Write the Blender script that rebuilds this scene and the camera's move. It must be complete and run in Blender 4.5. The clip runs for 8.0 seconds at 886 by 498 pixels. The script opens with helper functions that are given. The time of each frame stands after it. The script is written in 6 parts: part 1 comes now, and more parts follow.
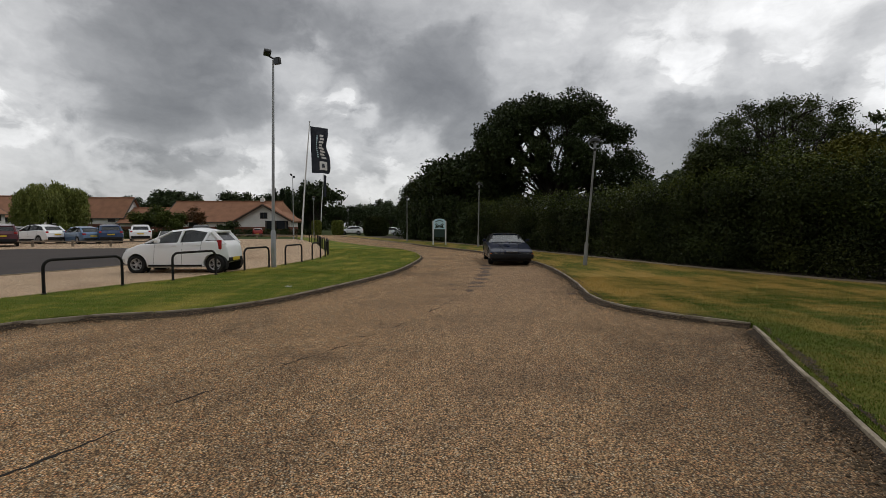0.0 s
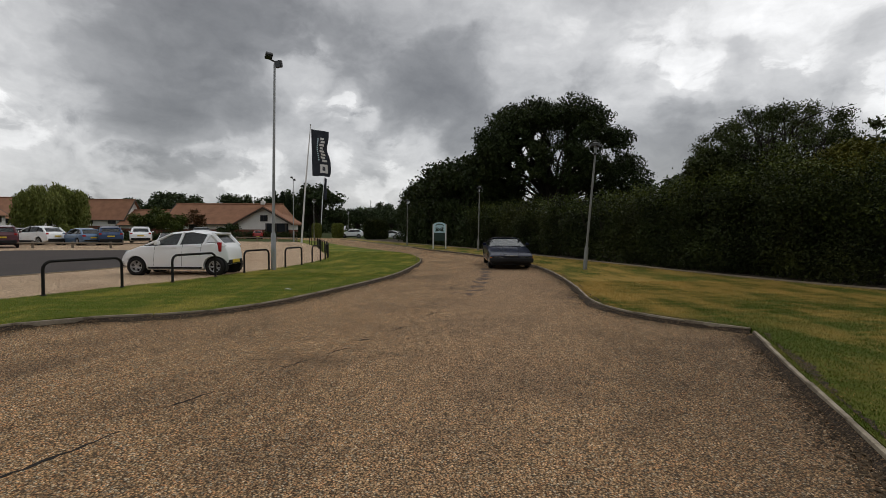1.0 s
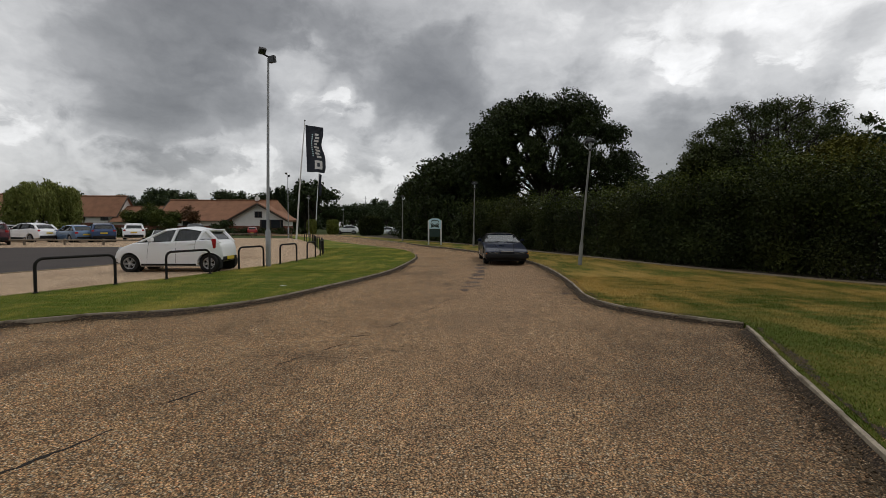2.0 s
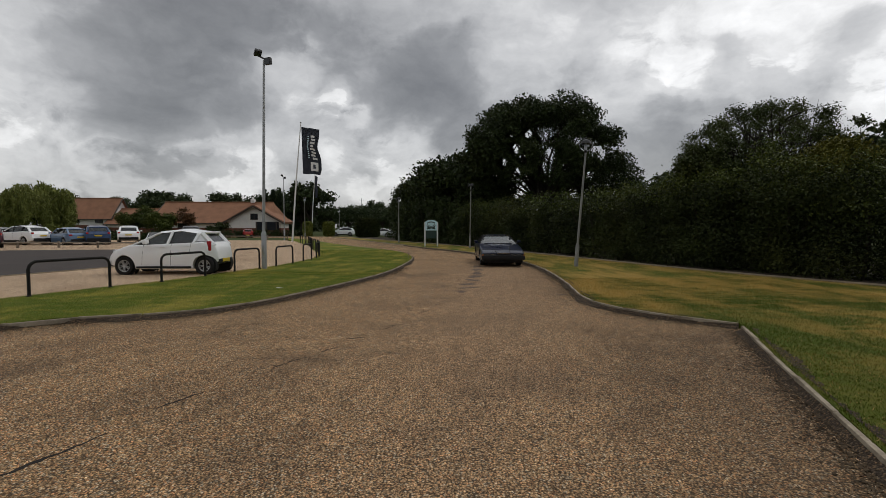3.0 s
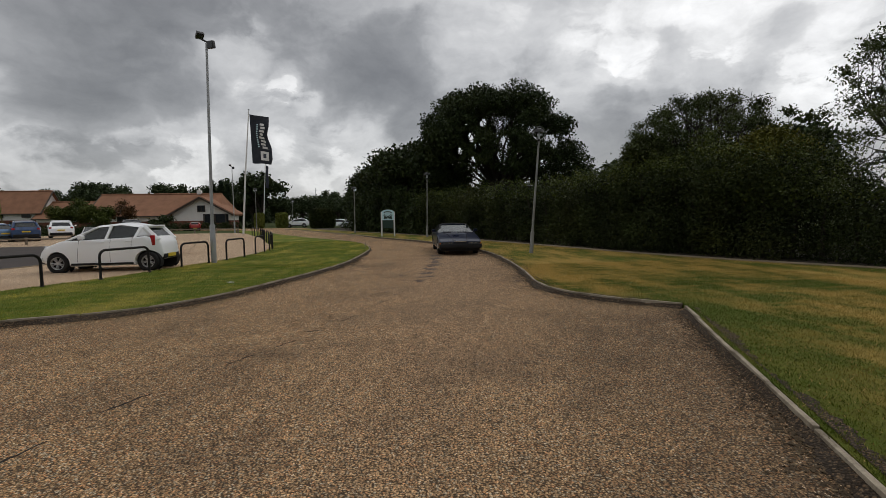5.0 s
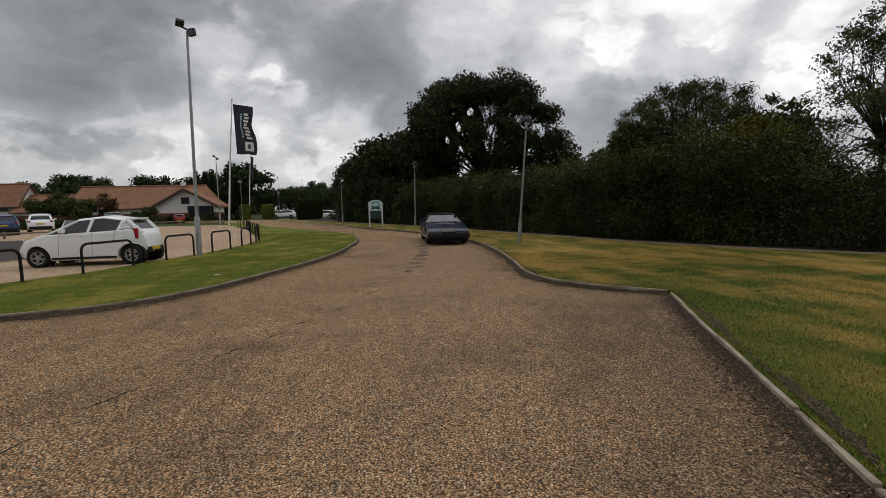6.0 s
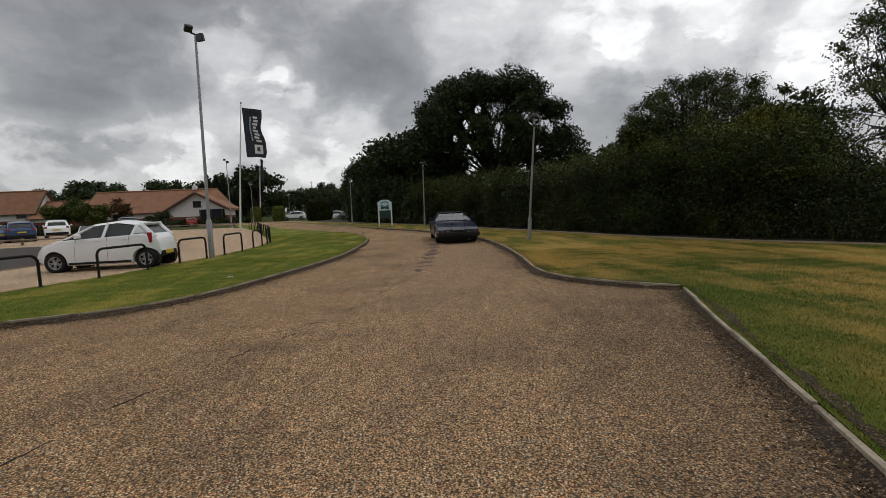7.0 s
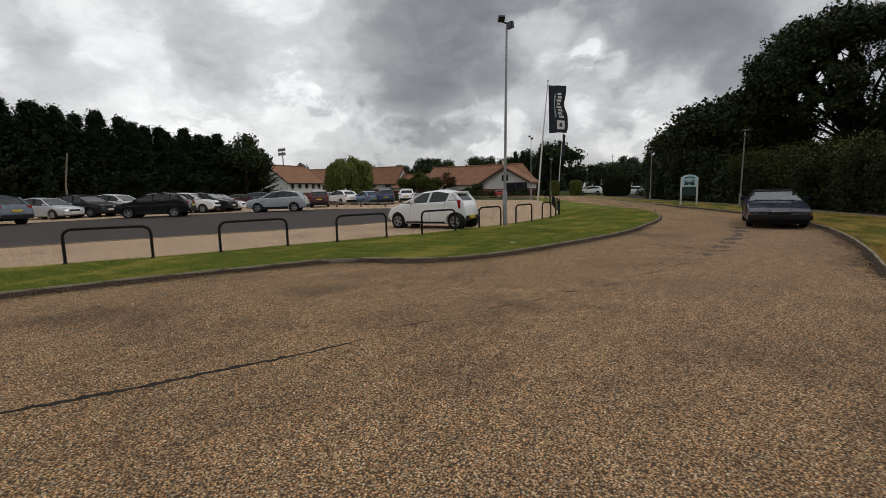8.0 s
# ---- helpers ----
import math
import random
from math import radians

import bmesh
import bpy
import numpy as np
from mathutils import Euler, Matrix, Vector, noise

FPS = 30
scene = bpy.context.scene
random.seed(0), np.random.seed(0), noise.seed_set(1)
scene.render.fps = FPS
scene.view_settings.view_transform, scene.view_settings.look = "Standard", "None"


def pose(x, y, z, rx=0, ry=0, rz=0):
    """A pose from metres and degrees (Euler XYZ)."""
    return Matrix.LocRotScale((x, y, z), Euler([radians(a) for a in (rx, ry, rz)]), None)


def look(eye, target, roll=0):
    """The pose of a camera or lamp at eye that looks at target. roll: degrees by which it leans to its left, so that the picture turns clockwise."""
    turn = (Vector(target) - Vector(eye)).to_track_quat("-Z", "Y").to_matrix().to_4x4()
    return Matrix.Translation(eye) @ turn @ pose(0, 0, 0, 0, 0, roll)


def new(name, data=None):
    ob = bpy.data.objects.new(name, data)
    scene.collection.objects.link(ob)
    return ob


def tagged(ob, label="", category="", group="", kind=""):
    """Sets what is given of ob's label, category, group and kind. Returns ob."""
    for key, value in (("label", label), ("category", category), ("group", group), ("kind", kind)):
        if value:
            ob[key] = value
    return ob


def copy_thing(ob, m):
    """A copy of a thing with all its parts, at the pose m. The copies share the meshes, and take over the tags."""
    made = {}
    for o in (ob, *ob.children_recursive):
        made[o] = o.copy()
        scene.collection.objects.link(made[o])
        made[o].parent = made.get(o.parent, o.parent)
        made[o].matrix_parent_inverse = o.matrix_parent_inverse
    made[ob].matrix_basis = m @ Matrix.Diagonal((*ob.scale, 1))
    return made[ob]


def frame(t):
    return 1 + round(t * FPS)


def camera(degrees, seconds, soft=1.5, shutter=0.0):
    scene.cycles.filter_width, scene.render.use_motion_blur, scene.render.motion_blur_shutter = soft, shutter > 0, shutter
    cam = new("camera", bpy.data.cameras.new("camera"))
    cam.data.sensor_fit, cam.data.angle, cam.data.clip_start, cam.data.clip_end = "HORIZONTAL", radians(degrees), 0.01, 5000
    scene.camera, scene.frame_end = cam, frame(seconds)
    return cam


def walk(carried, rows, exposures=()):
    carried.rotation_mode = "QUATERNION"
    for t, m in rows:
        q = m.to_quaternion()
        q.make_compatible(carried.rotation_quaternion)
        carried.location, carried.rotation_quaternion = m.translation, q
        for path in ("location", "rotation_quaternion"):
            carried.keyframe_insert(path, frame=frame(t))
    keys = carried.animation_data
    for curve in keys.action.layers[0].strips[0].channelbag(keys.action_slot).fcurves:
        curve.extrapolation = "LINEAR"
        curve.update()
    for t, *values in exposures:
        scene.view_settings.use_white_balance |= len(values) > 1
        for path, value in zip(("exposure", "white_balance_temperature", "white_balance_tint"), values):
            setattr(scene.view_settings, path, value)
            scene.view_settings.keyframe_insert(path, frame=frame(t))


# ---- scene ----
cam = camera(87.9, 8.0, soft=0.85)
PATH = [
    (0.0, pose(0.000, 0.000, 1.500, 87.25, -0.00, 0.00)),
    (0.5, pose(0.000, 0.000, 1.500, 86.84, -0.19, 0.45)),
    (1.0, pose(0.000, 0.000, 1.500, 87.69, -0.30, 0.01)),
    (1.5, pose(0.000, 0.000, 1.500, 87.19, -0.28, -0.28)),
    (3.0, pose(0.000, 0.000, 1.500, 87.41, -0.04, -1.03)),
    (3.5, pose(0.000, 0.000, 1.500, 87.67, -0.76, -0.47)),
    (4.0, pose(0.000, 0.000, 1.500, 87.53, -0.95, -2.07)),
    (4.5, pose(0.000, 0.000, 1.500, 86.86, 0.12, -4.62)),
    (6.0, pose(0.000, 0.000, 1.500, 84.75, 1.35, -7.87)),
    (6.5, pose(0.000, 0.000, 1.500, 84.14, 2.19, -8.67)),
    (6.7, pose(0.000, 0.000, 1.500, 83.75, 2.87, -8.92)),
    (7.0, pose(0.000, 0.000, 1.500, 84.61, 2.48, -6.75)),
    (7.2, pose(0.121, -0.010, 1.490, 85.09, 1.08, -3.54)),
    (7.4, pose(0.242, -0.020, 1.480, 84.67, 0.05, 1.21)),
    (7.5, pose(0.302, -0.025, 1.475, 84.64, 0.06, 4.13)),
    (7.6, pose(0.334, -0.045, 1.469, 84.65, 0.55, 7.52)),
    (7.7, pose(0.366, -0.065, 1.463, 84.63, 1.08, 11.45)),
    (7.8, pose(0.399, -0.084, 1.458, 84.27, 1.43, 16.46)),
    (7.9, pose(0.431, -0.104, 1.452, 83.62, 1.47, 22.43)),
    (8.0, pose(0.463, -0.124, 1.446, 82.72, 1.25, 29.14)),
]
walk(cam, PATH, exposures=((0.0, 0.0), (4.5, 0.0), (6.0, 0.08), (7.0, 0.13), (7.6, 0.13), (8.0, 0.05)))

# ---- world and sun: a broken overcast sky, the sun behind cloud ahead and to the right ----
SUN_AZ, SUN_EL = 40.0, 48.0


def heading(az, el):
    """Unit vector for an azimuth (clockwise from +y) and an elevation, in degrees."""
    a, e = radians(az), radians(el)
    return Vector((math.sin(a) * math.cos(e), math.cos(a) * math.cos(e), math.sin(e)))


class Nodes:
    """A thin wrapper round a node tree."""

    def __init__(self, tree):
        self.tree = tree
        tree.nodes.clear()

    def put(self, kind, values=None, **settings):
        node = self.tree.nodes.new(kind)
        for key, value in settings.items():
            setattr(node, key, value)
        for key, value in (values or {}).items():
            if isinstance(value, bpy.types.NodeSocket):
                self.tree.links.new(value, node.inputs[key])
            else:
                node.inputs[key].default_value = value
        return node

    def math(self, op, a, b=0.0, c=0.0, clamp=False):
        return self.put("ShaderNodeMath", {0: a, 1: b, 2: c}, operation=op, use_clamp=clamp).outputs[0]

    def vec(self, op, a, b=(0, 0, 0)):
        node = self.put("ShaderNodeVectorMath", {0: a, 1: b}, operation=op)
        return node.outputs[1] if op in ("DOT_PRODUCT", "LENGTH") else node.outputs[0]

    def noise(self, where, scale, detail=4.0, rough=0.55, colour=False):
        node = self.put("ShaderNodeTexNoise", {"Vector": where, "Scale": scale, "Detail": detail, "Roughness": rough})
        return node.outputs[1 if colour else 0]

    def span(self, value, a, b, c=0.0, d=1.0):
        return self.put("ShaderNodeMapRange", {0: value, 1: a, 2: b, 3: c, 4: d}).outputs[0]

    def mix(self, fac, a, b, blend="MIX"):
        node = self.put("ShaderNodeMix", data_type="RGBA", blend_type=blend)
        for n, value in ((0, fac), (6, a), (7, b)):
            if isinstance(value, bpy.types.NodeSocket):
                self.tree.links.new(value, node.inputs[n])
            else:
                node.inputs[n].default_value = value if n == 0 or len(value) == 4 else (*value, 1)
        return node.outputs[2]


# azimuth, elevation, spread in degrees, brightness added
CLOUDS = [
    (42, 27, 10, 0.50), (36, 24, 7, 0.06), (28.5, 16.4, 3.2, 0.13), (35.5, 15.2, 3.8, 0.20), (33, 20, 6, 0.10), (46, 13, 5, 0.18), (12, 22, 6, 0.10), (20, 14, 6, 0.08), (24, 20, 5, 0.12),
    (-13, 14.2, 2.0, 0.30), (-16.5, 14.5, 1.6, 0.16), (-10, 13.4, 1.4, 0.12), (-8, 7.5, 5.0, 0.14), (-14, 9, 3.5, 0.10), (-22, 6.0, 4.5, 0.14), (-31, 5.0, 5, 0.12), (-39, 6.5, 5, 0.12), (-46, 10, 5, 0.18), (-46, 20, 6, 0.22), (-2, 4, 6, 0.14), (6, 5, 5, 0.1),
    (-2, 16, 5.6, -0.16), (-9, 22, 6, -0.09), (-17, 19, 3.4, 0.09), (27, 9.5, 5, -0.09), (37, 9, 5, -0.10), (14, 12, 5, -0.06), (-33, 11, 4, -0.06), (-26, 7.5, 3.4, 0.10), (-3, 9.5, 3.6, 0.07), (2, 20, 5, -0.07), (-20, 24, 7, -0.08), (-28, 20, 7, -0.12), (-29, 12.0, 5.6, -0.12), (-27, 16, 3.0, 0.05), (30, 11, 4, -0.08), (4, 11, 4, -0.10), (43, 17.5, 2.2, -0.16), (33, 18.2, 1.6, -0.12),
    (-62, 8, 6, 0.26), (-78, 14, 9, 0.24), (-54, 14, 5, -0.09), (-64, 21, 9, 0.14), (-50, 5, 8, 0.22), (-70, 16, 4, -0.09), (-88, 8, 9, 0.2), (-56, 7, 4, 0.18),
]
world = bpy.data.worlds.new("overcast_sky")
scene.world = world
world.use_nodes = True
n = Nodes(world.node_tree)
ray = n.put("ShaderNodeTexCoord").outputs["Generated"]
xyz = n.put("ShaderNodeSeparateXYZ", {0: ray})
drop = n.math("ADD", n.math("MAXIMUM", xyz.outputs[2], 0.0), 0.22)
deck = n.put("ShaderNodeCombineXYZ", {0: n.math("DIVIDE", xyz.outputs[0], drop), 1: n.math("DIVIDE", xyz.outputs[1], drop), 2: 0.0}).outputs[0]
wobble = n.vec("SUBTRACT", n.noise(ray, 6.5, 5.0, 0.52, True), (0.5, 0.5, 0.5))
bent = n.vec("NORMALIZE", n.vec("ADD", ray, n.vec("MULTIPLY", wobble, (0.13, 0.13, 0.10))))
billow = n.vec("ADD", n.vec("MULTIPLY", ray, (1.0, 1.0, 1.75)), n.vec("MULTIPLY", wobble, (0.13, 0.13, 0.13)))
value = n.math("ADD", n.math("MULTIPLY", n.math("SUBTRACT", n.noise(deck, 1.1, 4.0, 0.5), 0.5), 0.30), 0.465)
ragged_puff = n.span(n.noise(n.vec("ADD", billow, (9.0, 3.0, 1.0)), 8.0, 7.0, 0.56), 0.41, 0.56, 0.1, 1.15)
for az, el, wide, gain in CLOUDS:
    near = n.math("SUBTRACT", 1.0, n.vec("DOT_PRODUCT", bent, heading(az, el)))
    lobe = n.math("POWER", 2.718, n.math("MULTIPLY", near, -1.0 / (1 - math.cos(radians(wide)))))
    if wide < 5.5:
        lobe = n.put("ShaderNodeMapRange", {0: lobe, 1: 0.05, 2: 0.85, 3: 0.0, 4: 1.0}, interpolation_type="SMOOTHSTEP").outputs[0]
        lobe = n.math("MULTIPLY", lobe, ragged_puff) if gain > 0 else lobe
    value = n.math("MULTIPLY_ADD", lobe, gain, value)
# heaped cloud: torn edges where a dark mass meets a bright gap, cauliflower heads, and fine wisps
heap = n.noise(n.vec("ADD", billow, (4.0, 1.0, 2.0)), 4.6, 9.0, 0.54)
torn = n.math("MULTIPLY_ADD", n.math("SUBTRACT", heap, 0.5), 0.80, value)
mass = n.put("ShaderNodeMapRange", {0: torn, 1: 0.36, 2: 0.50, 3: 0.80, 4: 1.14}, interpolation_type="SMOOTHSTEP").outputs[0]
rim = n.put("ShaderNodeMapRange", {0: torn, 1: 0.60, 2: 0.70, 3: 0.93, 4: 1.13}, interpolation_type="SMOOTHSTEP").outputs[0]
cells = n.put("ShaderNodeTexVoronoi", {"Vector": billow, "Scale": 9.0, "Detail": 3.0, "Roughness": 0.55, "Smoothness": 0.6}, feature="SMOOTH_F1", normalize=True).outputs["Distance"]
head = n.span(cells, 0.12, 0.60, 1.10, 0.88)
wisp = n.span(n.noise(billow, 11.0, 8.0, 0.62), 0.3, 0.7, 0.84, 1.16)
grain = n.math("MULTIPLY", n.math("MULTIPLY", mass, rim), n.math("MULTIPLY", head, wisp))
value = n.math("MAXIMUM", n.math("MULTIPLY", n.math("SMOOTH_MIN", value, 0.76, 0.35), grain), 0.115)
high = n.math("MULTIPLY", n.span(xyz.outputs[2], 0.45, 0.95, 1.0, 1.9), n.span(xyz.outputs[2], 0.03, 0.19, 0.84, 1.0))
tone = n.mix(n.span(value, 0.15, 0.75), (0.985, 1.0, 1.035), (1.0, 1.0, 1.0))
cloud = n.vec("SCALE", tone)
cloud.node.inputs[3].default_value = 1.0
world.node_tree.links.new(n.math("MULTIPLY", value, high), cloud.node.inputs[3])
sky = n.put("ShaderNodeTexSky", sky_type="NISHITA", sun_disc=False, sun_elevation=radians(SUN_EL), sun_rotation=radians(SUN_AZ))
blue = n.put("ShaderNodeBackground", {"Color": sky.outputs[0], "Strength": 0.1})
grey = n.put("ShaderNodeBackground", {"Color": cloud, "Strength": 1.0})
both = n.put("ShaderNodeMixShader", {0: 0.93, 1: blue.outputs[0], 2: grey.outputs[0]})
n.put("ShaderNodeOutputWorld", {0: both.outputs[0]})

sun = new("sun", bpy.data.lights.new("sun", "SUN"))
sun.data.energy, sun.data.angle, sun.data.color = 0.5, radians(14), (1.0, 0.95, 0.87)
sun.matrix_world = look(heading(SUN_AZ, SUN_EL) * 60, (0, 0, 0))


# ---- materials ----
def material(name):
    mat = bpy.data.materials.new(name)
    mat.use_nodes = True
    return mat, Nodes(mat.node_tree)


def finish(mat, n, colour, rough=0.7, metal=0.0, height=None, strength=0.3, distance=0.01, gloss=0.5, **more):
    values = {"Base Color": colour, "Roughness": rough, "Metallic": metal, "Specular IOR Level": gloss}
    if height is not None:
        values["Normal"] = n.put("ShaderNodeBump", {"Height": height, "Strength": strength, "Distance": distance}).outputs[0]
    shader = n.put("ShaderNodeBsdfPrincipled", values)
    for key, value in more.items():
        shader.inputs[key].default_value = value
    n.put("ShaderNodeOutputMaterial", {0: shader.outputs[0]})
    return mat


def surface(name, a, b, scale=3.0, fine=40.0, rough=0.7, metal=0.0, bump=0.2, **more):
    """Two tones mixed at a coarse and a fine scale, with fine relief."""
    mat, n = material(name)
    where = n.put("ShaderNodeTexCoord").outputs["Object"]
    coarse, grain = n.noise(where, scale, 5.0), n.noise(where, fine, 3.0)
    fac = n.math("ADD", n.span(coarse, 0.3, 0.7, 0, 0.7), n.span(grain, 0.3, 0.7, 0, 0.3))
    roughness = n.span(coarse, 0.3, 0.7, max(rough - 0.06, 0.02), min(rough + 0.06, 1))
    return finish(mat, n, n.mix(fac, a, b), roughness, metal, grain, bump, 0.004, 0.2 if rough > 0.75 else 0.5, **more)


def chippings(name, tones, stone=62.0, patch=0.35, strength=0.9, dirty=0.5, driven=False, pale=1.0, hollow_shade=0.66):
    """Loose stone chippings rolled into a surface, with worn and stained patches."""
    mat, n = material(name)
    where = n.put("ShaderNodeNewGeometry").outputs["Position"]
    cells = n.put("ShaderNodeTexVoronoi", {"Vector": where, "Scale": stone, "Randomness": 1.0})
    pick = n.put("ShaderNodeSeparateColor", {0: cells.outputs["Color"]})
    ramp = n.put("ShaderNodeValToRGB", {0: pick.outputs[0]})
    ramp.color_ramp.interpolation = "CONSTANT"
    for i, tone in enumerate(tones):
        e = ramp.color_ramp.elements[i] if i < 2 else ramp.color_ramp.elements.new(1.0)
        e.position, e.color = i / len(tones), (*tone, 1)
    colour = n.mix(1.0, ramp.outputs[0], n.span(pick.outputs[2], 0.0, 1.0, 0.55, 1.40), "MULTIPLY") if driven else ramp.outputs[0]
    worn = n.noise(where, patch, 5.0, 0.6)
    stain = n.noise(n.vec("ADD", where, (31, 7, 0)), patch * 1.9, 6.0, 0.62)
    warm = n.noise(n.vec("ADD", where, (3, 57, 0)), patch * 1.3, 4.0, 0.6)
    colour = n.mix(n.span(worn, 0.42, 0.66, 0, 0.24 * pale), colour, (0.52, 0.34, 0.175))
    colour = n.mix(n.span(warm, 0.52, 0.70, 0, 0.30 * pale), colour, (0.28, 0.145, 0.075))
    colour = n.mix(n.span(stain, 0.48, 0.70, 0, dirty), colour, (0.070, 0.055, 0.042))
    if driven:
        # tyres keep one band clean and pale; the chippings beside it stay dark with dirt
        at = n.put("ShaderNodeSeparateXYZ", {0: where})
        off = n.math("SUBTRACT", n.math("MULTIPLY_ADD", n.noise(where, 0.5, 4.0), 1.6, n.math("SUBTRACT", at.outputs[0], 0.8)), n.math("MULTIPLY_ADD", at.outputs[1], 0.155, -0.35))
        band = n.math("POWER", 2.718, n.math("MULTIPLY", n.math("MULTIPLY", off, off), -0.42))
        colour = n.mix(n.math("MULTIPLY", band, n.span(at.outputs[1], 3.0, 12.0, 0.26, 0.52)), colour, (0.74, 0.48, 0.29))
        near = n.span(at.outputs[1], 4.5, 9.0, 1.0, 0.0)
        colour = n.mix(n.math("MULTIPLY", n.math("MULTIPLY", n.math("SUBTRACT", 1.0, band), near), n.span(off, 0.0, 1.8, 0.08, 0.56)), colour, (0.085, 0.062, 0.043))
        # loose and rolled-in stone lies in swathes and clots that follow the traffic
        swathe = n.noise(n.vec("MULTIPLY", where, (5.5, 2.6, 1.0)), 1.0, 5.0, 0.65)
        clot = n.noise(where, 17.0, 4.0, 0.7)
        colour = n.mix(n.span(swathe, 0.40, 0.62, 0.26, 0.0), colour, (0.085, 0.062, 0.042))
        colour = n.mix(n.span(clot, 0.38, 0.58, 0.36, 0.0), colour, (0.060, 0.044, 0.030))
    # shade between stones and in hollows is mixed into the colour as near-black
    gap = n.span(cells.outputs["Distance"], 0.42, 0.72)
    colour = n.mix(n.math("MULTIPLY", gap, 0.82), colour, (0.026, 0.020, 0.015))
    clump = n.noise(where, stone * 0.95, 2.0, 0.6)
    colour = n.mix(n.span(clump, 0.39, 0.55, hollow_shade, 0.0), colour, (0.030, 0.023, 0.017))
    height = n.math("ADD", n.math("MULTIPLY", n.math("SUBTRACT", 1.0, cells.outputs["Distance"]), 1.0), n.math("MULTIPLY", pick.outputs[1], 0.6))
    return finish(mat, n, colour, 0.85, 0.0, height, strength, 0.012, 0.12)


def watered(n, where):
    """1 on the open lawn, falling to 0.2 in the green strip that the near kerb keeps moist."""
    off = n.vec("DOT_PRODUCT", n.vec("SUBTRACT", where, (1.58, 0.0, 0.0)), (0.912, -0.410, 0.0))
    along = n.put("ShaderNodeSeparateXYZ", {0: where}).outputs[1]
    off = n.math("ADD", off, n.math("MULTIPLY_ADD", n.noise(where, 1.3, 4.0), 1.4, -0.7))
    return n.math("MAXIMUM", n.span(off, 0.3, 1.3, 0.3, 1.0), n.span(along, 6.6, 8.2))


def turf(name, green, dry, soil, amount, strip=False):
    mat, n = material(name)
    where = n.put("ShaderNodeNewGeometry").outputs["Position"]
    patch = n.noise(n.vec("MULTIPLY", where, (1.0, 0.45, 1.0)), 0.9, 6.0, 0.65)
    tuft, blade = n.noise(where, 14.0, 4.0, 0.7), n.noise(where, 160.0, 2.0)
    fac = n.span(patch, amount, amount + 0.22)
    colour = n.mix(n.math("MULTIPLY", fac, watered(n, where)) if strip else fac, green, dry)
    colour = n.mix(n.span(tuft, 0.35, 0.75, 0.0, 0.55), colour, soil)
    colour = n.mix(n.span(blade, 0.3, 0.7, 0.0, 0.35), colour, (0.02, 0.03, 0.008))
    height = n.math("ADD", n.math("MULTIPLY", tuft, 2.0), blade)
    return finish(mat, n, colour, 0.85, 0.0, height, 0.8, 0.02, 0.08)


def leafage(name, dark, light, odd, rough=0.55):
    """Leaves: every leaf has a tone of its own, and whole boughs differ."""
    mat, n = material(name)
    geo = n.put("ShaderNodeNewGeometry")
    bough = n.noise(geo.outputs["Position"], 0.7, 3.0)
    spray = n.noise(geo.outputs["Position"], 2.6, 3.0)
    fac = n.math("ADD", n.span(bough, 0.36, 0.66, 0, 0.5), n.span(spray, 0.36, 0.66, 0, 0.38))
    colour = n.mix(n.math("MULTIPLY_ADD", geo.outputs["Random Per Island"], 0.22, fac), dark, light)
    colour = n.mix(n.span(n.noise(geo.outputs["Position"], 0.33, 3.0), 0.5, 0.75, 0, 0.45), colour, odd)
    colour = n.mix(n.span(geo.outputs["Random Per Island"], 0.95, 0.98, 0, 0.6), colour, odd)
    return finish(mat, n, colour, rough, gloss=0.10)


def blade_tone(name, green, straw, odd, amount, parched=0.0):
    """Grass blades that turn to straw in the same patches as the turf under them."""
    mat, n = material(name)
    geo = n.put("ShaderNodeNewGeometry")
    where = n.vec("MULTIPLY", geo.outputs["Position"], (1.0, 0.45, 0.0))
    patch = n.noise(where, 0.9, 6.0, 0.65)
    streak = n.noise(n.vec("MULTIPLY", geo.outputs["Position"], (0.50, 2.4, 0.0)), 1.5, 6.0, 0.66)
    dry = n.math("ADD", n.span(patch, amount, amount + 0.2), n.span(streak, 0.49, 0.63, 0, 0.75), clamp=True)
    along = n.put("ShaderNodeSeparateXYZ", {0: geo.outputs["Position"]}).outputs[1]
    dry = n.math("MULTIPLY", n.math("ADD", dry, n.span(along, 6.0, 12.0, -0.35 * parched, 0.35 * parched)), 1.0, clamp=True)
    if parched:
        dry = n.math("MULTIPLY", dry, watered(n, geo.outputs["Position"]))
    colour = n.mix(dry, green, straw)
    colour = n.mix(n.span(geo.outputs["Random Per Island"], 0, 1, 0, 0.5), colour, tuple(c * 0.5 for c in green))
    colour = n.mix(n.span(geo.outputs["Random Per Island"], 0.90, 0.95), colour, odd)
    return finish(mat, n, colour, 0.6, gloss=0.15)


def paint(name, colour, flake=0.0, coat=0.65):
    mat, n = material(name)
    where = n.put("ShaderNodeTexCoord").outputs["Object"]
    dust = n.span(n.noise(where, 1.2, 3.0), 0.4, 0.75, 0, 0.12)
    shade = n.mix(dust, colour, tuple(c * 0.8 + 0.03 for c in colour))
    m = finish(mat, n, shade, n.span(n.noise(where, 1.5), 0.3, 0.7, 0.26, 0.32), flake)
    body = next(x for x in mat.node_tree.nodes if x.type == "BSDF_PRINCIPLED")
    body.inputs["Coat Weight"].default_value, body.inputs["Coat Roughness"].default_value = coat, 0.03
    body.inputs["Specular IOR Level"].default_value = 0.06
    return m


